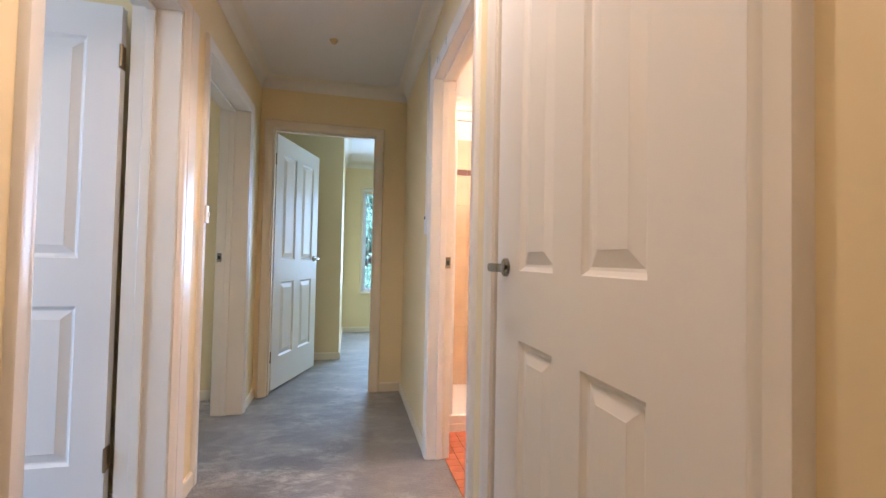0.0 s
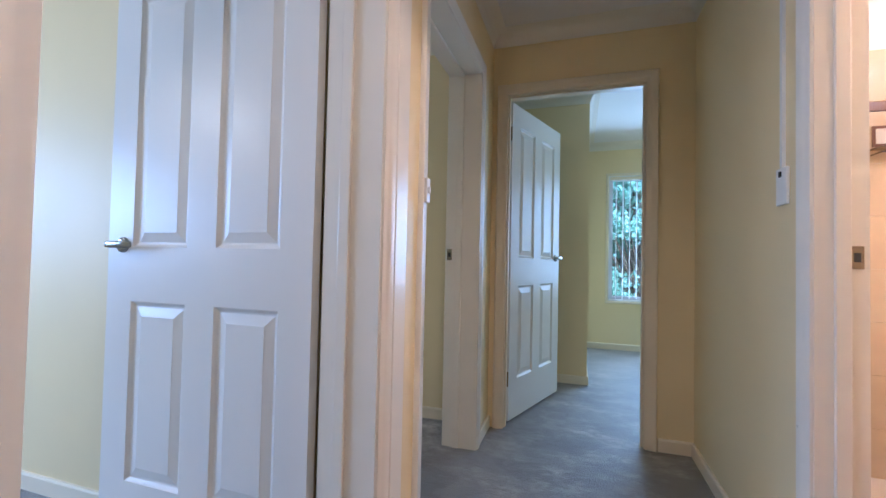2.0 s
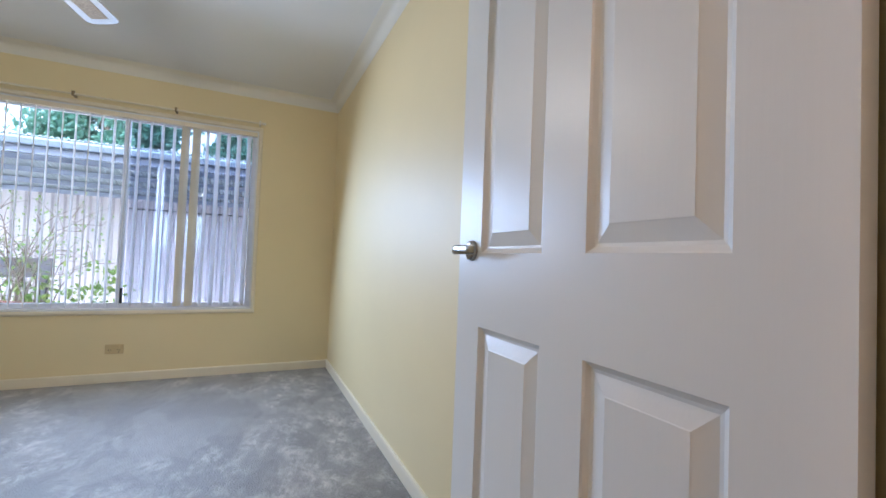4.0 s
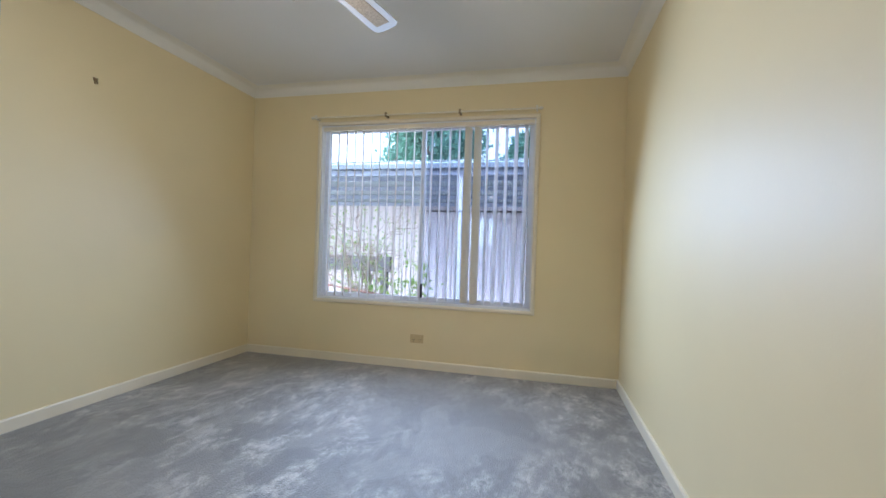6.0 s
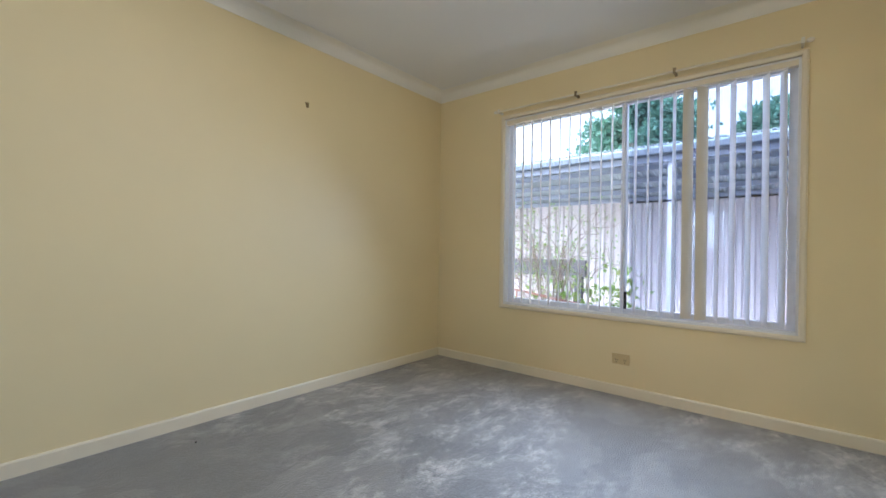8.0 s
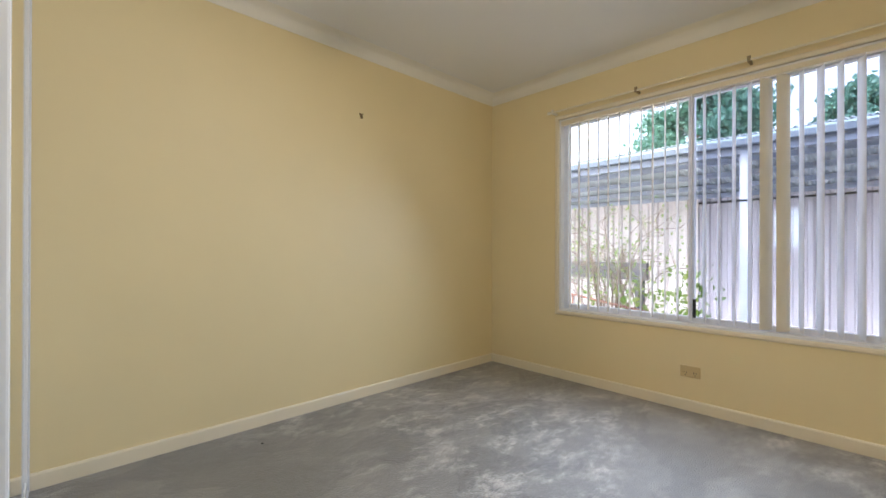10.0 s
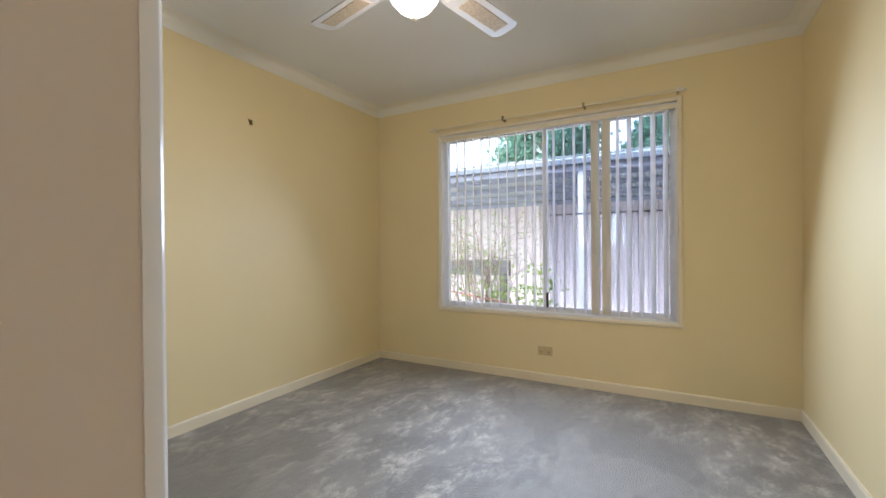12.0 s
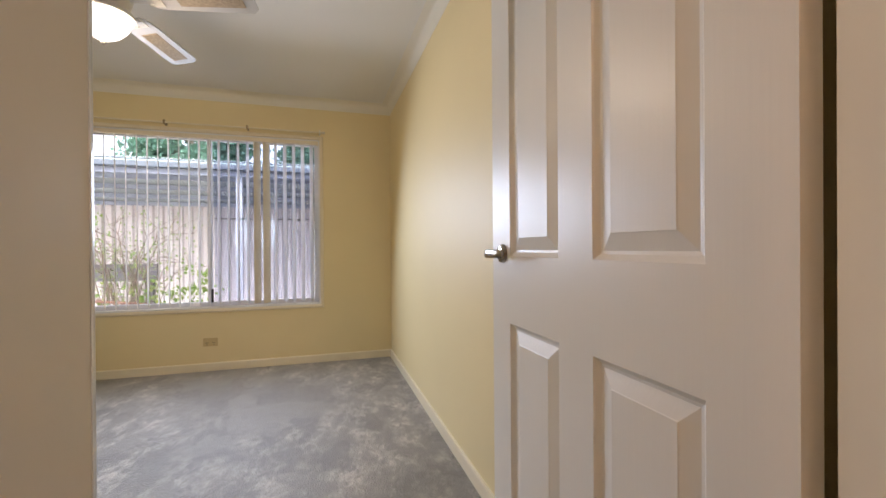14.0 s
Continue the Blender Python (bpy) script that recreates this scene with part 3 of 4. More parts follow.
# ---- first bedroom: window, blind, rod ----
def window(name, m, w, z0, z1, mull, label, deep=0.11, screen=False):
    """Sliding window in its opening: local x along the wall from 0 to w, y into the room, wall face at y = 0."""
    win = tagged(new(name), label, "window", kind="structure")
    win.matrix_world = m
    t = 0.032
    prof = ((0.0, -0.002), (0.0, 0.013), (0.008, 0.018), (t - 0.01, 0.018), (t, 0.010), (t, -0.002))
    bm = bmesh.new()
    rows = [[bm.verts.new((x + dx * d, y, z + dz * d)) for d, y in prof] for x, z, dx, dz in ((0, z0, -1, -1), (w, z0, 1, -1), (w, z1, 1, 1), (0, z1, -1, 1))]
    for i in range(4):
        r, s = rows[i], rows[(i + 1) % 4]
        for j in range(len(prof)):
            bm.faces.new((r[j], r[(j + 1) % len(prof)], s[(j + 1) % len(prof)], s[j]))
    part("window_trim", bm, M_SKIRT, win, "cream painted timber trim")
    lin = bmesh.new()
    box(lin, -0.003, 0.012, -deep, 0.0, z0, z1)
    box(lin, w - 0.012, w + 0.003, -deep, 0.0, z0, z1)
    box(lin, 0.012, w - 0.012, -deep, 0.0, z1 - 0.012, z1)
    part("reveal", lin, M_WHITE, win)
    part("window_sill", boxed(0.012, w - 0.012, -deep, 0.012, z0 - 0.003, z0 + 0.014, bevel=0.003), M_WHITE, win)
    fr = bmesh.new()
    f, y0, y1 = 0.038, -0.10, -0.055
    box(fr, 0.012, 0.012 + f, y0, y1, z0 + 0.014, z1 - 0.012)
    box(fr, w - 0.012 - f, w - 0.012, y0, y1, z0 + 0.014, z1 - 0.012)
    box(fr, 0.012 + f, w - 0.012 - f, y0, y1, z0 + 0.014, z0 + 0.014 + f)
    box(fr, 0.012 + f, w - 0.012 - f, y0, y1, z1 - 0.012 - f, z1 - 0.012)
    part("window_frame", fr, M_ALU, win, "silver aluminium sliding frame")
    part("mullion", boxed(mull - 0.018, mull + 0.018, -0.095, -0.05, z0 + 0.046, z1 - 0.044, bevel=0.004), M_ALU, win)
    gl = part("pane", boxed(0.044, mull - 0.02, -0.082, -0.078, z0 + 0.046, z1 - 0.044), M_GLASS, win)
    gr = part("pane", boxed(mull + 0.02, w - 0.044, -0.070, -0.066, z0 + 0.046, z1 - 0.044), M_GLASS, win)
    gl.visible_shadow = gr.visible_shadow = False
    if screen:
        sx0, sx1, sz0, sz1 = 0.052, mull - 0.024, z0 + 0.054, z1 - 0.052
        ins = part("insect_screen", boxed(sx0, sx1, -0.1122, -0.1117, sz0, sz1), M_MESH, win, "fine grey insect mesh")
        ins.visible_shadow = False
        rl = bmesh.new()
        box(rl, sx0, sx1, -0.122, -0.1125, z0 + (z1 - z0) * 0.515, z0 + (z1 - z0) * 0.515 + 0.012)
        part("screen_rail", rl, M_DARK, win, "thin dark cross rail of the screen")
    part("latch", boxed(mull - 0.03, mull - 0.012, -0.05, -0.038, z0 + 0.05, z0 + 0.17, bevel=0.003), M_DARK, win, "small dark sash latch")
    return win


def blind(name, m, w, z0, z1, slats, label):
    """Vertical blind: a head rail and slats (place along the rail, degrees turned from flat)."""
    b = thing(name, m, label, "vertical blind", "vertical blinds")
    part("head_rail", boxed(0, w, -0.02, 0.02, z1 - 0.034, z1, bevel=0.004), M_SKIRT, b)
    me = None
    for x, turn in slats:
        if me is None:
            bm = bmesh.new()
            n, half, h = 6, 0.0445, z1 - 0.04 - z0
            rows = [[bm.verts.new((half * (2 * i / n - 1), 0.007 * (1 - (2 * i / n - 1) ** 2) + s * 0.0008, z)) for z in (0, h)] for s in (0, 1) for i in range(n + 1)]
            for s in (0, 1):
                for i in range(n):
                    a, c = rows[s * (n + 1) + i], rows[s * (n + 1) + i + 1]
                    bm.faces.new((a[0], c[0], c[1], a[1]))
            ob = part("slat", bm, M_SLAT, b, smooth=True)
            me = ob.data
            ob.matrix_local = pose(x, 0, z0, 0, 0, turn)
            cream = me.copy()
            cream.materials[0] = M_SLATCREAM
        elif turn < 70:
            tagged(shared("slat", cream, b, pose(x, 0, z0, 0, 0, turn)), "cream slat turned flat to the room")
        else:
            shared("slat", me, b, pose(x, 0, z0, 0, 0, turn))
    return b


# local x runs towards -y, so that local y points into the room
BW = Matrix(((0, 1, 0, WX), (-1, 0, 0, 1.642), (0, 0, 1, 0), (0, 0, 0, 1)))
window("window_bedroom", BW, 1.882, 0.545, 2.085, 1.642 - 0.70, "silver aluminium sliding window in a cream timber trim", screen=True)
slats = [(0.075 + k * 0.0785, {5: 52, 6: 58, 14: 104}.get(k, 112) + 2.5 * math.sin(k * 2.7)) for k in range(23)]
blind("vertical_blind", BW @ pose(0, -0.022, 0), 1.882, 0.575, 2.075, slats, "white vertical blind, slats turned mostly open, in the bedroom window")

rod = thing("curtain_rod", pose(WX, 0.69, 2.14), "cream painted curtain rod on small brackets above the window", "curtain rod")
part("pole", tube(bmesh.new(), [(0.065, -0.97, 0), (0.065, 0.97, 0)], 0.0075, 10), M_SKIRT, rod, smooth=True)
part("back_board", boxed(-0.001, 0.012, -0.955, 0.955, -0.055, -0.028), M_SKIRT, rod)
for y in (-0.955, -0.30, 0.34, 0.955):
    br = boxed(0.0, 0.07, y - 0.006, y + 0.006, -0.012, 0.004)
    box(br, 0.058, 0.074, y - 0.008, y + 0.008, -0.012, 0.02)
    part("bracket", br, M_BRASS if abs(y) < 0.9 else M_TRIM, rod)
for y in (-0.985, 0.985):
    part("finial", lathe(bmesh.new(), [(0.004, -0.018), (0.012, -0.01), (0.012, 0.01), (0.004, 0.018)], (0.065, y, 0), "y", 12), M_TRIM, rod, smooth=True)


def wall_plate(name, m, w, h, label, category, holes):
    p = thing(name, m, label, category)
    part("plate", boxed(-w / 2, w / 2, 0.0, 0.010, -h / 2, h / 2, bevel=0.003), M_PLASTIC, p)
    for x in holes:
        part("switch", boxed(x - 0.006, x + 0.006, 0.0095, 0.014, 0.008, 0.026, bevel=0.002), M_PLASTIC, p)
        # raised dark blocks, the slots' inner shade put into their colour
        s = bmesh.new()
        for dx, dz, w2, h2 in ((-0.007, -0.006, 0.002, 0.008), (0.007, -0.006, 0.002, 0.008), (0, -0.022, 0.002, 0.008)):
            box(s, x + dx - w2, x + dx + w2, 0.0098, 0.0106, dz - h2 / 2, dz + h2 / 2)
        part("socket_slots", s, M_DARK, p)
    return p


wall_plate("power_outlet", pose(WX, 0.712, 0.252, 0, 0, -90), 0.116, 0.072, "cream plastic double power outlet low on the window wall", "power outlet", (-0.028, 0.028))
sw = thing("light_switch", pose(XL + 0.0165, 2.455, 1.258, 0, 0, -90), "narrow white plastic light switch on the door frame", "light switch")
part("plate", boxed(-0.017, 0.017, 0.0, 0.012, -0.042, 0.042, bevel=0.004), M_WHITE, sw)
part("switch", boxed(-0.006, 0.006, 0.0115, 0.018, -0.012, 0.012, bevel=0.003), M_WHITE, sw)
sw2 = thing("light_switch", pose(XR, 2.66, 1.27, 0, 0, 90), "small white plastic switch plate beside the bathroom door", "light switch")
part("plate", boxed(-0.036, 0.036, 0.0, 0.010, -0.058, 0.058, bevel=0.004), M_WHITE, sw2)
part("switch", boxed(-0.006, 0.006, 0.0095, 0.015, 0.028, 0.046, bevel=0.002), M_DARK, sw2)
part("cable_cover", boxed(-0.008, 0.008, 0.0, 0.010, 0.058, 1.08), M_WHITE, sw2, "thin white cable duct up the wall")

hook = thing("wall_hook", pose(-2.915, RS, 1.965), "small dark brass picture hook on the wall", "hook")
tri = bmesh.new()
front, rear = [[tri.verts.new((x, y, z)) for x, z in ((-0.016, 0.018), (0.016, 0.018), (0.004, -0.018), (-0.004, -0.018))] for y in (0.004, 0.0)]
tri.faces.new(front), tri.faces.new(rear)
for i in range(4):
    tri.faces.new((front[i], front[(i + 1) % 4], rear[(i + 1) % 4], rear[i]))
part("hook_plate", tri, M_BRASS, hook)
part("hook_bend", tube(bmesh.new(), [(0, 0.003, 0.01), (0, 0.014, -0.012), (0, 0.018, -0.02), (0, 0.022, -0.008)], 0.003, 6), M_BRASS, hook)

# ---- ceiling fan ----
FAN = (-2.345, 0.775)
M_FANBODY = material("cream_fan_enamel", (0.68, 0.64, 0.56), 0.3, vary=0.04)
M_BLADE = material("white_fan_blade", (0.50, 0.49, 0.47), 0.35, vary=0.04)
M_RATTAN = material("woven_rattan", (0.44, 0.35, 0.23), 0.7, vary=0.35, scale=120, grain=0.6, grain_scale=350)
M_SHADE = glow_material("lit_opal_glass", (1.0, 0.93, 0.8), 0.36)
fan = thing("ceiling_fan", pose(FAN[0], FAN[1], CEIL_BED), "cream ceiling fan with four rattan-panel blades and a lit opal lamp", "ceiling fan")
part("canopy", lathe(bmesh.new(), [(0.062, 0.0), (0.062, -0.02), (0.045, -0.06), (0.02, -0.075)]), M_FANBODY, fan, smooth=True)
part("down_rod", lathe(bmesh.new(), [(0.046, -0.06), (0.046, -0.24)]), M_FANBODY, fan, smooth=True)
part("motor", lathe(bmesh.new(), [(0.04, -0.205), (0.085, -0.215), (0.105, -0.24), (0.108, -0.30), (0.098, -0.345), (0.085, -0.37)]), M_FANBODY, fan, smooth=True)
part("lamp_ring", lathe(bmesh.new(), [(0.085, -0.37), (0.106, -0.378), (0.114, -0.395), (0.112, -0.40)]), M_FANBODY, fan, smooth=True)
fan_shade = part("lamp_shade", lathe(bmesh.new(), [(0.098, -0.398), (0.101, -0.412), (0.088, -0.445), (0.06, -0.478), (0.028, -0.498), (0.004, -0.503)]), M_SHADE, fan, "glowing white opal glass bowl", True)
part("shade_knob", lathe(bmesh.new(), [(0.008, -0.505), (0.010, -0.515), (0.006, -0.522), (0.001, -0.525)], steps=12), M_FANBODY, fan, smooth=True)
fan_shade.visible_shadow = False
blade_me = {}
for k in range(4):
    turn = 167 + 90 * k
    base = pose(0, 0, -0.325, 0, 0, turn) @ pose(0, 0, 0, -10, 0, 0)
    if not blade_me:
        bm = bmesh.new()
        pts = [(0.17, -0.035), (0.20, -0.055), (0.24, -0.062), (0.60, -0.070), (0.622, -0.05), (0.626, 0.0), (0.622, 0.05), (0.60, 0.070), (0.24, 0.062), (0.20, 0.055), (0.17, 0.035)]
        lo, hi = [bm.verts.new((x, y, 0)) for x, y in pts], [bm.verts.new((x, y, 0.007)) for x, y in pts]
        bm.faces.new(lo), bm.faces.new(hi)
        for i in range(len(pts)):
            bm.faces.new((lo[i], lo[(i + 1) % len(pts)], hi[(i + 1) % len(pts)], hi[i]))
        b = part("blade", bm, M_BLADE, fan)
        b.matrix_local = base
        ins = part("rattan_panel", boxed(0.30, 0.575, -0.036, 0.036, -0.003, 0.001, bevel=0.0012), M_RATTAN, b, "woven tan rattan inlay")
        arm = bmesh.new()
        box(arm, 0.095, 0.215, -0.022, 0.022, -0.004, 0.0)
        for p in ((0.185, 0.03), (0.185, -0.03), (0.225, 0.0)):
            lathe(arm, [(0.006, -0.008), (0.006, -0.001)], (p[0], p[1], 0), "z", 8)
        box(arm, 0.17, 0.235, -0.04, 0.04, -0.005, -0.001)
        ar = part("blade_arm", arm, M_FANBODY, b)
        blade_me = {"b": b.data, "i": ins.data, "a": ar.data}
    else:
        b = shared("blade", blade_me["b"], fan, base)
        shared("rattan_panel", blade_me["i"], b, Matrix())
        shared("blade_arm", blade_me["a"], b, Matrix())

# ---- built-in wardrobe ----
RX, RY = -1.243, 1.22   # its front plane and its north end
M_PANEL = material("cream_wardrobe_board", (0.66, 0.60, 0.52), 0.45, vary=0.02, scale=1.5, grain=0.05, grain_scale=80)
M_STILE = material("white_gloss_stile", (0.80, 0.80, 0.80), 0.2, vary=0.03, coat=0.3)
robe = thing("built_in_wardrobe", pose(0, 0, 0), "built-in wardrobe with white-framed mirror sliding doors, one slid ajar", "wardrobe")
part("side_panel", boxed(RX + 0.022, XB, RY - 0.035, RY, 0, CEIL_BED - 0.001), M_PANEL, robe, "plain cream end panel")
cap = bmesh.new()
prof = [(RX + 0.022, RY + 0.002), (RX + 0.008, RY + 0.002), (RX + 0.002, RY - 0.002), (RX - 0.001, RY - 0.010), (RX - 0.001, RY - 0.036), (RX + 0.022, RY - 0.036)]
lo, hi = [cap.verts.new((x, y, 0)) for x, y in prof], [cap.verts.new((x, y, CEIL_BED - 0.001)) for x, y in prof]
cap.faces.new(lo), cap.faces.new(hi)
for i in range(len(prof)):
    cap.faces.new((lo[i], lo[(i + 1) % len(prof)], hi[(i + 1) % len(prof)], hi[i]))
part("end_jamb", cap, M_STILE, robe, "glossy white rounded edge strip", True)
part("wall_jamb", boxed(RX - 0.036, RX + 0.07, RS, RS + 0.022, 0, 2.36), M_ALU, robe, "silver channel against the wall")
tr = boxed(RX - 0.034, RX + 0.075, RS + 0.022, RY - 0.036, 0.0, 0.012)
box(tr, RX + 0.004, RX + 0.010, RS + 0.022, RY - 0.036, 0.012, 0.02)
box(tr, RX + 0.040, RX + 0.046, RS + 0.022, RY - 0.036, 0.012, 0.02)
part("floor_track", tr, M_ALU, robe, "silver sliding track on the carpet")
part("top_track", boxed(RX - 0.034, RX + 0.075, RS + 0.022, RY - 0.036, 2.33, 2.40), M_STILE, robe)
part("bulkhead", boxed(RX, RX + 0.07, RS, RY - 0.036, 2.40, CEIL_BED - 0.001), M_PANEL, robe)


def mirror_door(y0, y1, x):
    d = part("sliding_door", boxed(x + 0.006, x + 0.018, y0 + 0.02, y1 - 0.02, 0.05, 2.30), M_PANEL, robe, "white-framed mirror sliding door")
    part("mirror", boxed(x + 0.002, x + 0.005, y0 + 0.024, y1 - 0.024, 0.055, 2.295), M_MIRROR, d, "large plain mirror")
    for a, b in ((y0, y0 + 0.026), (y1 - 0.026, y1)):
        part("stile", boxed(x - 0.004, x + 0.024, a, b, 0.025, 2.325, bevel=0.006), M_STILE, d)
    part("rail", boxed(x - 0.002, x + 0.022, y0 + 0.026, y1 - 0.026, 0.025, 0.055), M_STILE, d)
    part("rail", boxed(x - 0.002, x + 0.022, y0 + 0.026, y1 - 0.026, 2.295, 2.325), M_STILE, d)


mirror_door(RS + 0.022, 0.22, RX - 0.026)
mirror_door(-0.02, 1.02, RX + 0.010)

# ---- hall things ----
det = thing("smoke_detector", pose(0.182, 2.978, CEIL_HALL), "small round cream fitting on the hall ceiling", "smoke detector")
part("base", lathe(bmesh.new(), [(0.028, 0), (0.028, -0.006), (0.018, -0.012), (0.016, -0.022), (0.004, -0.026)], steps=20), M_PLASTIC, det, smooth=True)
hl = thing("hall_downlight", pose(0.26, 1.28, CEIL_HALL), "round white-rimmed downlight set in the hall ceiling, lit", "downlight", "hall downlights")
part("rim", lathe(bmesh.new(), [(0.048, 0.0), (0.062, 0.0), (0.060, -0.006), (0.050, -0.008), (0.048, -0.004)]), M_WHITE, hl, smooth=True)
part("lens", lathe(bmesh.new(), [(0.001, -0.003), (0.047, -0.003), (0.047, -0.001), (0.001, -0.001)]), glow_material("warm_lens", (1.0, 0.82, 0.60), 3.0), hl, "glowing warm lens", True)
# unseen second fitting, added only to go with the entry fill
copy_thing(hl, pose(0.1, 0.0, CEIL_HALL))
crumb = tagged(mesh_object("crumb", lathe(bmesh.new(), [(0.002, 0.0), (0.006, 0.002), (0.005, 0.006), (0.001, 0.007)], (-2.16, -0.70, 0.0), "z", 8), M_DARK), "small dark crumb lying on the carpet", "crumb")


# ---- far bedroom window ----
FW = Matrix(((-1, 0, 0, 1.9), (0, -1, 0, 6.45), (0, 0, 1, 0), (0, 0, 0, 1)))
window("window_far_room", FW, 1.408, 0.575, 2.06, 0.55, "silver aluminium window of the far bedroom")
blind("vertical_blind", FW @ pose(0, -0.022, 0), 1.408, 0.60, 2.05, [(0.05 + k * 0.075, 83 + 4 * math.sin(k * 1.9)) for k in range(18)], "white vertical blind, slats turned open, in the far bedroom window")
SWN = Matrix(((0, 1, 0, -3.6), (-1, 0, 0, 3.5), (0, 0, 1, 0), (0, 0, 0, 1)))
window("window_second_bedroom", SWN, 0.9, 0.575, 2.045, 0.45, "silver aluminium window of the second bedroom")

# ---- bathroom ----
M_TILE = material("beige_wall_tile", (0.68, 0.54, 0.35), 0.11, vary=0.08, scale=6, per_object=0.03)
M_BORDER = material("brown_border_tile", (0.2, 0.11, 0.075), 0.2, vary=0.2, scale=12)
M_TERRA = material("terracotta_floor_tile", (0.50, 0.16, 0.06), 0.4, vary=0.2, scale=14, per_object=0.12)
M_GROUT = material("pale_grout", (0.62, 0.55, 0.46), 0.8, vary=0.1, scale=30)
M_ENAMEL = material("white_enamel", (0.80, 0.78, 0.73), 0.15, vary=0.03)
floor_b = structure("floor_bathroom", boxed(0.835, 2.5, 1.62, 3.62, -0.08, -0.006), M_GROUT, "terracotta tiled bathroom floor", "floor")
back_n = structure("wall_bathroom_north", boxed(0.86, 2.5, 3.632, EY, -0.1, TOP), M_CEIL, "beige tiled bathroom wall", "wall")
back_e = structure("wall_bathroom_tiled_east", boxed(2.47, 2.5, 1.62, 3.632, -0.1, TOP), M_CEIL, "beige tiled bathroom wall", "wall")


def tile_mesh(name, w, h, t, mat):
    me = bpy.data.meshes.new(name)
    bm = boxed(-w / 2, w / 2, 0, t, -h / 2, h / 2)
    top = [e for f in bm.faces if abs(f.calc_center_median().y - t) < 1e-6 for e in f.edges]
    bmesh.ops.bevel(bm, geom=top, offset=0.0015, segments=1, affect="EDGES")
    bmesh.ops.recalc_face_normals(bm, faces=bm.faces)
    bm.to_mesh(me)
    bm.free()
    me.materials.append(mat)
    return me


T_WALL = tile_mesh("wall_tile", 0.1998, 0.2490, 0.008, M_TILE)
T_BORD = tile_mesh("border_tile", 0.197, 0.046, 0.009, M_BORDER)
T_FLOOR = tile_mesh("floor_tile", 0.066, 0.066, 0.006, M_TERRA)
for parent, m0, n, s in ((back_n, pose(0.86, 3.632, 0, 0, 0, 180), 8, -1), (back_e, pose(2.47, 1.62, 0, 0, 0, 90), 10, 1)):
    for z in [1.645 - 0.25 * k for k in range(7)] + [1.945]:
        for k in range(n):
            shared("wall_tile", T_WALL, parent, m0 @ pose(s * (0.1 + 0.2 * k), 0, z))
    for k in range(n):
        shared("border_tile", T_BORD, parent, m0 @ pose(s * (0.1 + 0.2 * k), 0, 1.796))
for i in range(12):
    for j in range(17):
        shared("floor_tile", T_FLOOR, floor_b, pose(0.873 + 0.069 * i, 1.68 + 0.069 * j, -0.006, 90, 0, 0))

tray = thing("shower_tray", pose(0, 0, 0), "white shower tray with a raised lip", "shower tray")
bm = bmesh.new()
tx0, tx1, ty0, ty1 = 0.87, 1.665, 2.82, 3.62
box(bm, tx0, tx1, ty0, ty1, -0.004, 0.045)
box(bm, tx0, tx1, ty0, ty0 + 0.06, 0.045, 0.10, bevel=0.006)
box(bm, tx0, tx0 + 0.03, ty0 + 0.06, ty1, 0.045, 0.10)
part("basin", bm, M_ENAMEL, tray)
part("drain", lathe(bmesh.new(), [(0.035, 0.045), (0.035, 0.049), (0.028, 0.05), (0.02, 0.047)], (1.33, 3.15, 0), "z", 20), M_METAL, tray, "chrome drain", True)
scr = thing("shower_screen", pose(0, 0, 0), "white-framed glass shower screen standing on the tray", "shower screen")
fr = bmesh.new()
box(fr, 0.90, 0.925, 2.838, 2.862, 0.10, 1.96)
box(fr, 0.95, 0.965, 2.838, 2.862, 0.10, 1.96)
box(fr, 0.90, 1.665, 2.838, 2.862, 1.96, 1.985)
part("frame", fr, M_WHITE, scr)
hob = structure("bath_hob", boxed(1.675, 2.47, 1.9, 3.632, 0, 0.43), M_TILE, "beige tiled surround of the bath", "bath surround")
bath = thing("bathtub", pose(0, 0, 0), "white bathtub rim set in a tiled surround", "bathtub")
rim = bmesh.new()
box(rim, 1.67, 1.75, 1.9, 3.632, 0.43, 0.455, bevel=0.006)
box(rim, 2.39, 2.465, 1.9, 3.632, 0.43, 0.455, bevel=0.006)
box(rim, 1.75, 2.39, 3.54, 3.632, 0.43, 0.455, bevel=0.006)
box(rim, 1.75, 2.39, 1.9, 1.99, 0.43, 0.455, bevel=0.006)
part("rim", rim, M_ENAMEL, bath)
part("tub_floor", boxed(1.75, 2.39, 1.99, 3.54, 0.431, 0.436), M_ENAMEL, bath)
side = thing("bath_screen", pose(0, 0, 0), "white-framed fixed glass panel standing on the bath surround", "shower screen")
fr = bmesh.new()
box(fr, 1.678, 1.702, 3.60, 3.622, 0.456, 1.96)
box(fr, 1.678, 1.702, 2.86, 3.60, 1.938, 1.96)
box(fr, 1.678, 1.702, 2.86, 2.882, 0.456, 1.938)
box(fr, 1.678, 1.702, 2.882, 3.60, 0.456, 0.474)
part("frame", fr, M_WHITE, side)
pn = part("pane", boxed(1.687, 1.693, 2.882, 3.60, 0.474, 1.938), glass_material("shower_glass", (0.96, 0.97, 0.95), 0.0, 0.05), side)
pn.visible_shadow = False
dish = thing("soap_dish", pose(1.515, 3.622, 1.59), "small chrome soap shelf on the tiles", "soap dish")
part("shelf", boxed(-0.055, 0.055, -0.08, 0.0, -0.008, 0.0, bevel=0.003), M_METAL, dish)
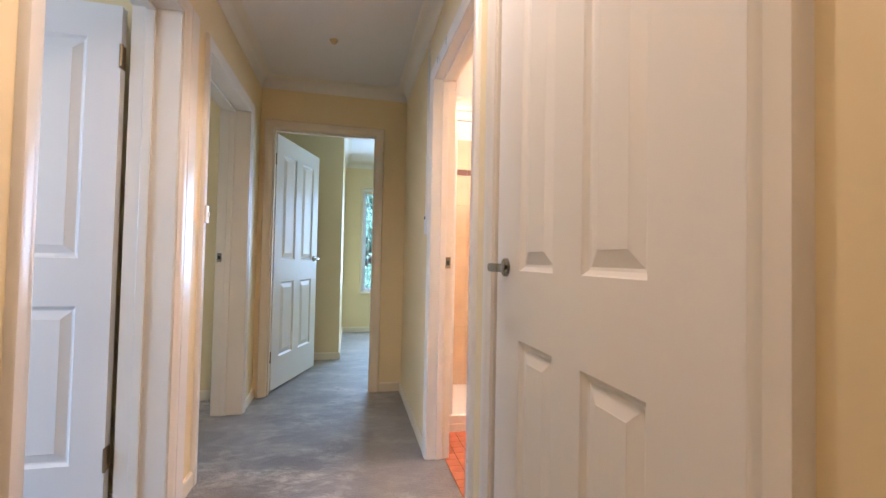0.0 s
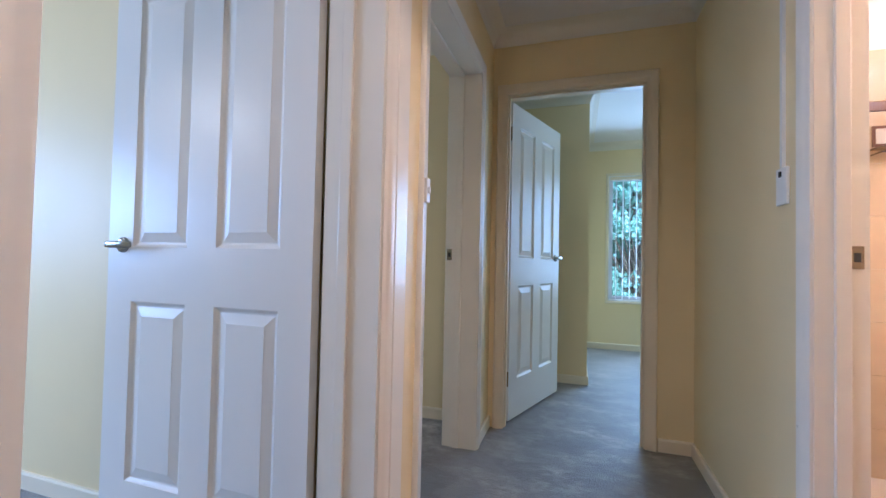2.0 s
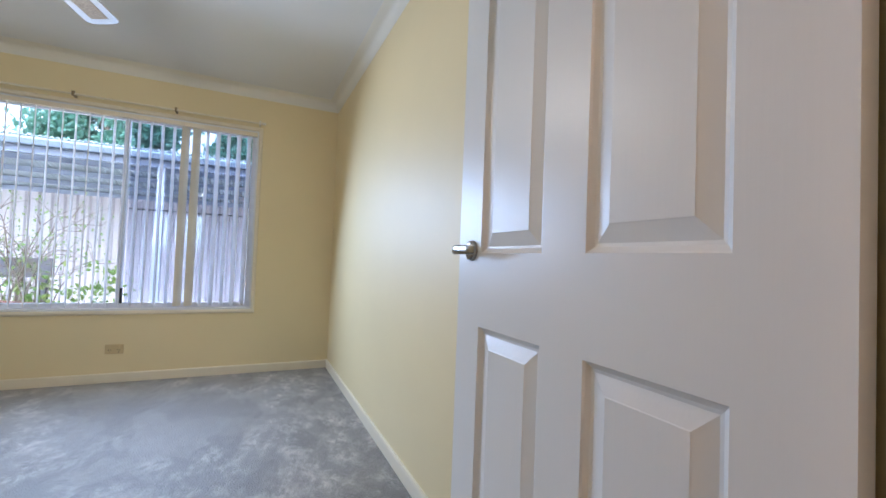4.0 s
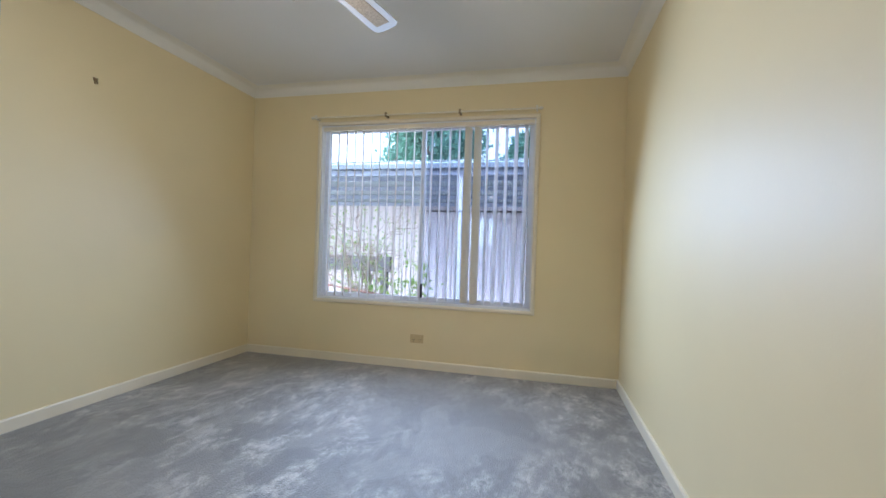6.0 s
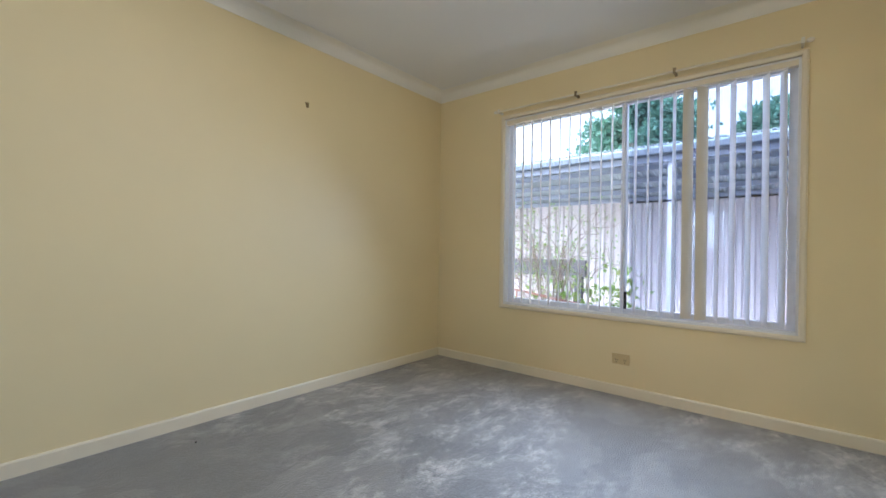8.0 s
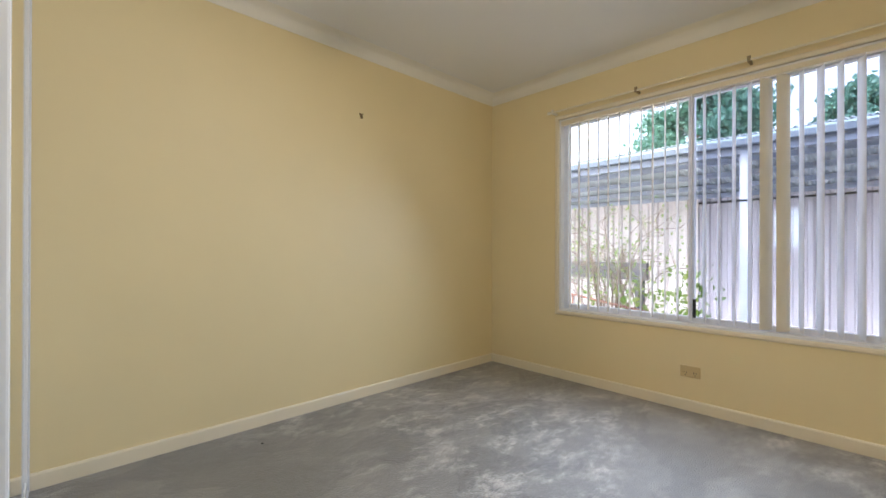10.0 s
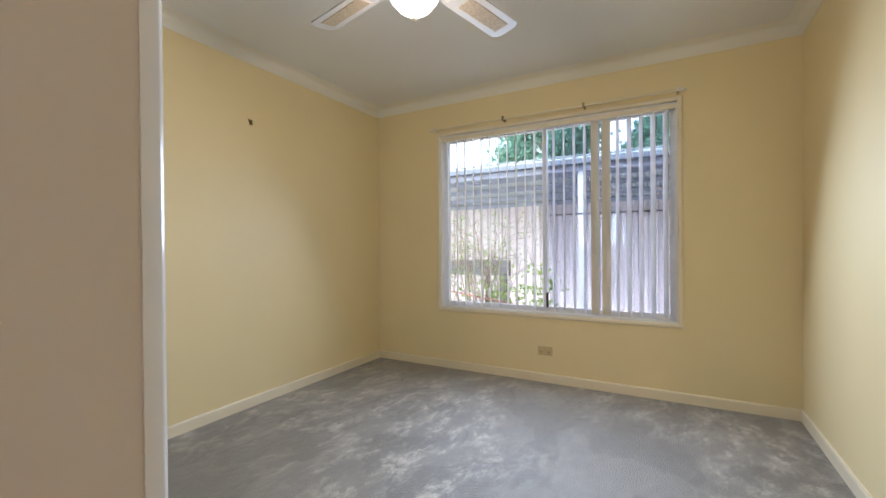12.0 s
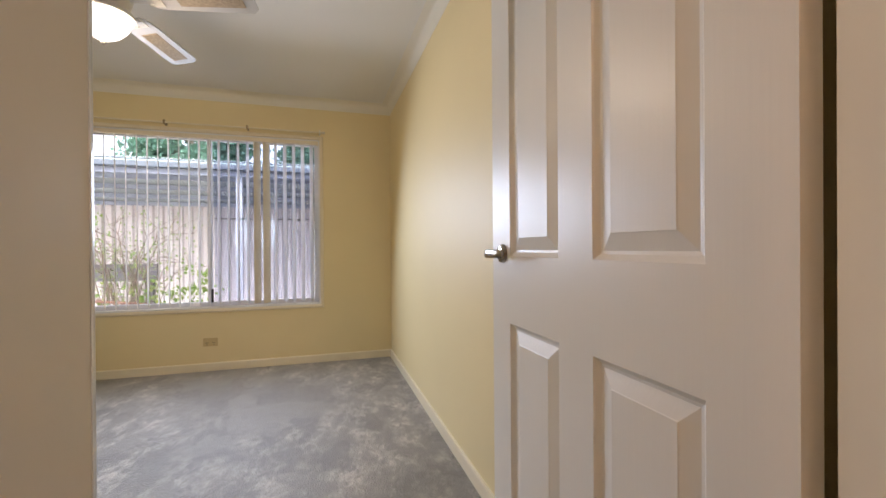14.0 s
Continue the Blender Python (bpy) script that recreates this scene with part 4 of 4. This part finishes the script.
part("guard_rail", tube(bmesh.new(), [(-0.05, -0.005, -0.03), (-0.05, -0.075, -0.03), (0.05, -0.075, -0.03), (0.05, -0.005, -0.03)], 0.004, 8), M_METAL, dish)
for x, z in ((1.513, 1.65), (1.915, 0.905)):
    dec = thing("feature_tile", pose(x, 3.623, z), "square picture tile with a dark border", "tile")
    part("border", boxed(-0.042, 0.042, -0.004, 0.0, -0.05, 0.05), M_BORDER, dec)
    part("picture", boxed(-0.03, 0.03, -0.006, -0.003, -0.036, 0.036), M_ENAMEL, dec)
rail = thing("towel_rail", pose(2.02, 3.622, 1.31), "chrome towel rail on the tiles", "towel rail")
part("bar", tube(bmesh.new(), [(-0.16, 0, 0), (-0.16, -0.06, 0), (0.25, -0.06, 0), (0.25, 0, 0)], 0.008, 10), M_METAL, rail, smooth=True)
sho = thing("overhead_shower", pose(0.90, 3.25, 1.80), "chrome shower head on a short arm", "shower head")
part("arm", tube(bmesh.new(), [(-0.04, 0, 0.05), (0.04, 0, 0.08), (0.10, 0, 0.03)], 0.009, 10), M_METAL, sho, smooth=True)
part("rose", lathe(bmesh.new(), [(0.012, 0.03), (0.03, 0.0), (0.032, -0.012), (0.02, -0.014)], (0.12, 0, 0), "z", 20), M_METAL, sho, smooth=True)
heat = thing("bathroom_heat_lamp", pose(1.93, 2.45, 2.40), "white ceiling heater with round warm bulbs, lit", "heat lamp")
part("plate", boxed(-0.19, 0.19, -0.19, 0.19, -0.015, 0.0, bevel=0.004), M_WHITE, heat)
M_BULB = glow_material("warm_bulb", (1.0, 0.62, 0.34), 2.0)
for x in (-0.09, 0.09):
    for y in (-0.09, 0.09):
        b = part("bulb", lathe(bmesh.new(), [(0.06, -0.015), (0.062, -0.03), (0.045, -0.05), (0.004, -0.058)], (x, y, 0), "z", 20), M_BULB, heat, smooth=True)
        b.visible_shadow = False

# ---- outside, west ----
M_GROUND = material("dry_ground", (0.42, 0.40, 0.37), 0.95, vary=0.4, scale=1.2, grain=0.8, grain_scale=40)
M_FENCE = material("pinkish_cream_steel_sheet", (0.66, 0.61, 0.60), 0.45, vary=0.06, scale=1.5)
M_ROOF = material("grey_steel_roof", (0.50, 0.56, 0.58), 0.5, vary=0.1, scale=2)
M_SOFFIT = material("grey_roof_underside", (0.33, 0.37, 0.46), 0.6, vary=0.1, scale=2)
M_GUTTER = material("grey_green_gutter", (0.10, 0.125, 0.155), 0.4, vary=0.08)
M_POST = material("white_steel_post", (0.42, 0.44, 0.48), 0.4, vary=0.05)
M_BEAM = material("dark_timber", (0.07, 0.068, 0.075), 0.7, vary=0.3, scale=8)
M_BARK = material("grey_brown_twig", (0.2, 0.15, 0.11), 0.85, vary=0.3, scale=20)
M_RUST = material("rusty_brown_steel", (0.25, 0.11, 0.07), 0.7, vary=0.3, scale=20)
M_LEAF = leaf_material("green_leaf", (0.16, 0.30, 0.06), (0.32, 0.33, 0.09))
M_LEAFPALE = leaf_material("pale_garden_leaf", (0.27, 0.44, 0.38), (0.18, 0.33, 0.29))
M_LEAFDARK = leaf_material("tree_leaf", (0.12, 0.26, 0.19), (0.06, 0.15, 0.12))
structure("ground", boxed(-300, 300, -300, 300, -0.6, -0.35), M_GROUND, "bare ground round the house", "ground")

fence = thing("steel_fence", pose(-9.2, 0, -0.35), "pinkish cream ribbed steel sheet fence", "fence")


def ribbed_sheet(n, pitch, h, deep, t=0.003):
    bm = bmesh.new()
    pts = []
    for k in range(n):
        y = k * pitch
        pts += [(0, y), (0, y + pitch * 0.42), (deep, y + pitch * 0.55), (deep, y + pitch * 0.87)]
    pts.append((0, n * pitch))
    a = [[bm.verts.new((x + s, y, z)) for z in (0, h)] for s in (0, -t) for x, y in pts]
    m = len(pts)
    for s in (0, 1):
        for i in range(m - 1):
            p, q = a[s * m + i], a[s * m + i + 1]
            bm.faces.new((p[0], q[0], q[1], p[1]))
    return bm


panel_me = None
for k in range(14):
    at = pose(0.0, -13 + k * 1.44, 0.0)
    if panel_me is None:
        p = part("fence_panel", ribbed_sheet(9, 0.16, 2.30, 0.05), M_FENCE, fence)
        panel_me = p.data
        p.matrix_local = at
    else:
        shared("fence_panel", panel_me, fence, at)

port = thing("carport", pose(-7.45, 0, 0), "open carport with a grey corrugated roof and white posts", "carport")
rf = bmesh.new()
n = 640
y0, y1, xa, xb = -12.0, 6.5, 0.05, -1.72
rows = []
for k in range(n + 1):
    y = y0 + (y1 - y0) * k / n
    w = 0.012 * math.cos(math.pi * k)
    rows.append([rf.verts.new(p) for p in ((xa, y, 2.435 + w), (xb, y, 1.92 + w), (xb, y, 1.912 + w), (xa, y, 2.427 + w))])
for r, s in zip(rows, rows[1:]):
    for j in range(4):
        rf.faces.new((r[j], r[(j + 1) % 4], s[(j + 1) % 4], s[j]))
part("roof_sheet", rf, M_ROOF, port, "grey corrugated steel roof")
part("gutter", boxed(0.04, 0.15, y0, y1, 2.285, 2.38, bevel=0.012), M_GUTTER, port, "grey green gutter")
M_LIP = material("pale_teal_gutter_lip", (0.36, 0.47, 0.46), 0.4, vary=0.08)
part("gutter_lip", boxed(0.15, 0.156, y0, y1, 2.362, 2.384), M_LIP, port, "pale teal gutter lip")
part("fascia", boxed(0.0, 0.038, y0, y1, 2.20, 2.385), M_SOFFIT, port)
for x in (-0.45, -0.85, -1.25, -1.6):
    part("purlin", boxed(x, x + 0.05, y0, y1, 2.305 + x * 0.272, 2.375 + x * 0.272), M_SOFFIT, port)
for y in (0.42, -4.4, 5.0):
    part("post", boxed(-0.06, 0.03, y - 0.045, y + 0.045, -0.35, 2.2), M_POST, port, "white square post")
beam = thing("timber_rail", pose(-7.3, -2.2, 0), "dark timber rail standing in the yard", "rail")
part("board", boxed(-0.04, 0.04, -2.2, 1.55, 0.62, 0.86), M_BEAM, beam)
for y in (-2.0, 1.45):
    part("post", boxed(-0.05, 0.05, y - 0.05, y + 0.05, -0.35, 0.62), M_BEAM, beam)


def leaf_cloud(bm, rng, centre, size, count, leaf):
    """Loose leaves, each a small folded blade, about a centre."""
    for _ in range(count):
        d = Vector((rng.gauss(0, 1), rng.gauss(0, 1), rng.gauss(0, 1)))
        p = Vector(centre) + Vector((d.x * size[0], d.y * size[1], d.z * size[2])) * 0.5
        q = Euler((rng.uniform(0, 6.3), rng.uniform(0, 6.3), rng.uniform(0, 6.3))).to_matrix()
        l, w = leaf * rng.uniform(0.7, 1.4), leaf * rng.uniform(0.3, 0.45)
        v = [bm.verts.new(p + q @ Vector(c)) for c in ((0, 0, 0), (l * 0.5, w, l * 0.12), (l, 0, 0), (l * 0.5, -w, l * 0.12))]
        bm.faces.new((v[0], v[1], v[2])), bm.faces.new((v[0], v[2], v[3]))


rng = random.Random(5)
shrub = thing("shrub", pose(-5.9, -0.75, -0.35), "twiggy garden shrub with arching stems and yellow-green leaves", "shrub")
tw, lv = bmesh.new(), bmesh.new()
for k in range(30):
    way, reach, h = rng.choice((-1, -1, 1)), rng.uniform(0.15, 1.0), rng.uniform(1.0, 1.75)
    foot = Vector((rng.uniform(-.15, .15), rng.uniform(0.0, 0.55), 0.0))
    p = [foot + Vector((rng.gauss(0, .03), way * reach * (s / 6) ** 2.0, h * math.sin(math.pi * 0.5 * min(1.0, s / 5.2)))) for s in range(7)]
    tube(tw, p, 0.009, 5, 0.35)
    for s in range(2, 7):
        for _ in range(2):
            e = p[s] + Vector((rng.gauss(0, .08), rng.gauss(0, .14), rng.uniform(.02, .22)))
            tube(tw, [p[s], (p[s] + e) / 2 + Vector((0, 0, .02)), e], 0.004, 4, 0.4)
            leaf_cloud(lv, rng, e, (0.10, 0.14, 0.10), 3, 0.035)
for c, n in (((0.2, 0.45, 0.90), 34), ((0.1, 0.62, 0.96), 30), ((0.25, 0.85, 0.88), 50), ((0.3, 1.02, 0.98), 50), ((0.3, 1.15, 1.12), 36), ((0.3, 1.12, 0.84), 46)):
    leaf_cloud(lv, rng, c, (0.22, 0.20, 0.18), n, 0.055)
part("twigs", tw, M_BARK, shrub)
part("foliage", lv, M_LEAF, shrub)
garden_rail = thing("garden_rail", pose(-6.9, -2.35, -0.35), "thin reddish-brown rail on short posts in the garden", "rail")
part("bar", tube(bmesh.new(), [(0, 0, 0.85), (1.95, 2.69, 0.85)], 0.013, 8), M_RUST, garden_rail, smooth=True)
for u in (0.04, 0.5, 0.96):
    part("post", tube(bmesh.new(), [(1.95 * u, 2.69 * u, 0), (1.95 * u, 2.69 * u, 0.85)], 0.012, 8), M_RUST, garden_rail, smooth=True)


def tree(name, at, height, crown_z, crown, leaves, leaf, label, seed, mat=None):
    r = random.Random(seed)
    t = thing(name, pose(*at), label, "tree", "garden trees")
    bm, lf = bmesh.new(), bmesh.new()
    tube(bm, [(0, 0, 0), (0.1, 0.05, height * 0.3), (0, 0.15, height * 0.6), (0.05, 0.1, height * 0.92)], 0.03 * height, 10, 0.3)
    for _ in range(46):
        a, z = r.uniform(0, 6.28), r.uniform(-0.95, 0.95)
        rad = math.sqrt(1 - z * z) * r.uniform(0.55, 1.0)
        c = Vector((math.cos(a) * rad * crown[0], math.sin(a) * rad * crown[1], crown_z + z * crown[2]))
        tube(bm, [(0, 0.1, max(height * 0.3, c.z - 1.2)), c * 0.55 + Vector((0, 0, c.z * 0.42)), c], 0.007 * height, 5, 0.25)
        s = r.uniform(0.5, 0.9) * min(crown)
        leaf_cloud(lf, r, c, (s * 0.6, s * 0.6, s * 0.45), leaves // 46, leaf)
    part("trunk", bm, M_BARK, t)
    part("crown", lf, mat or M_LEAFDARK, t)


tree("tree", (-22.0, -3.9, -0.35), 7.6, 5.9, (2.0, 2.2, 2.6), 16000, 0.24, "dark green tree behind the carport", 3)
tree("tree", (-24.0, 1.0, -0.35), 7.2, 6.0, (1.3, 1.2, 1.7), 8000, 0.24, "smaller dark green tree behind the carport", 8)
tree("tree", (1.1, 9.6, -0.6), 4.6, 1.9, (1.9, 1.2, 1.9), 17000, 0.11, "leafy green tree close outside the far bedroom", 11, M_LEAFPALE)
tree("tree", (3.0, 10.6, -0.6), 5.0, 2.4, (1.9, 1.3, 2.3), 12000, 0.12, "leafy green tree outside the far bedroom", 17, M_LEAFPALE)
tree("tree", (0.7, 11.2, -0.6), 3.6, 1.2, (2.2, 1.0, 1.5), 14000, 0.12, "low leafy green tree outside the far bedroom", 23, M_LEAFPALE)
tree("tree", (1.2, 8.7, -0.6), 2.4, 1.0, (1.7, 0.7, 1.4), 13000, 0.09, "low leafy green tree under the far bedroom window", 31, M_LEAFPALE)
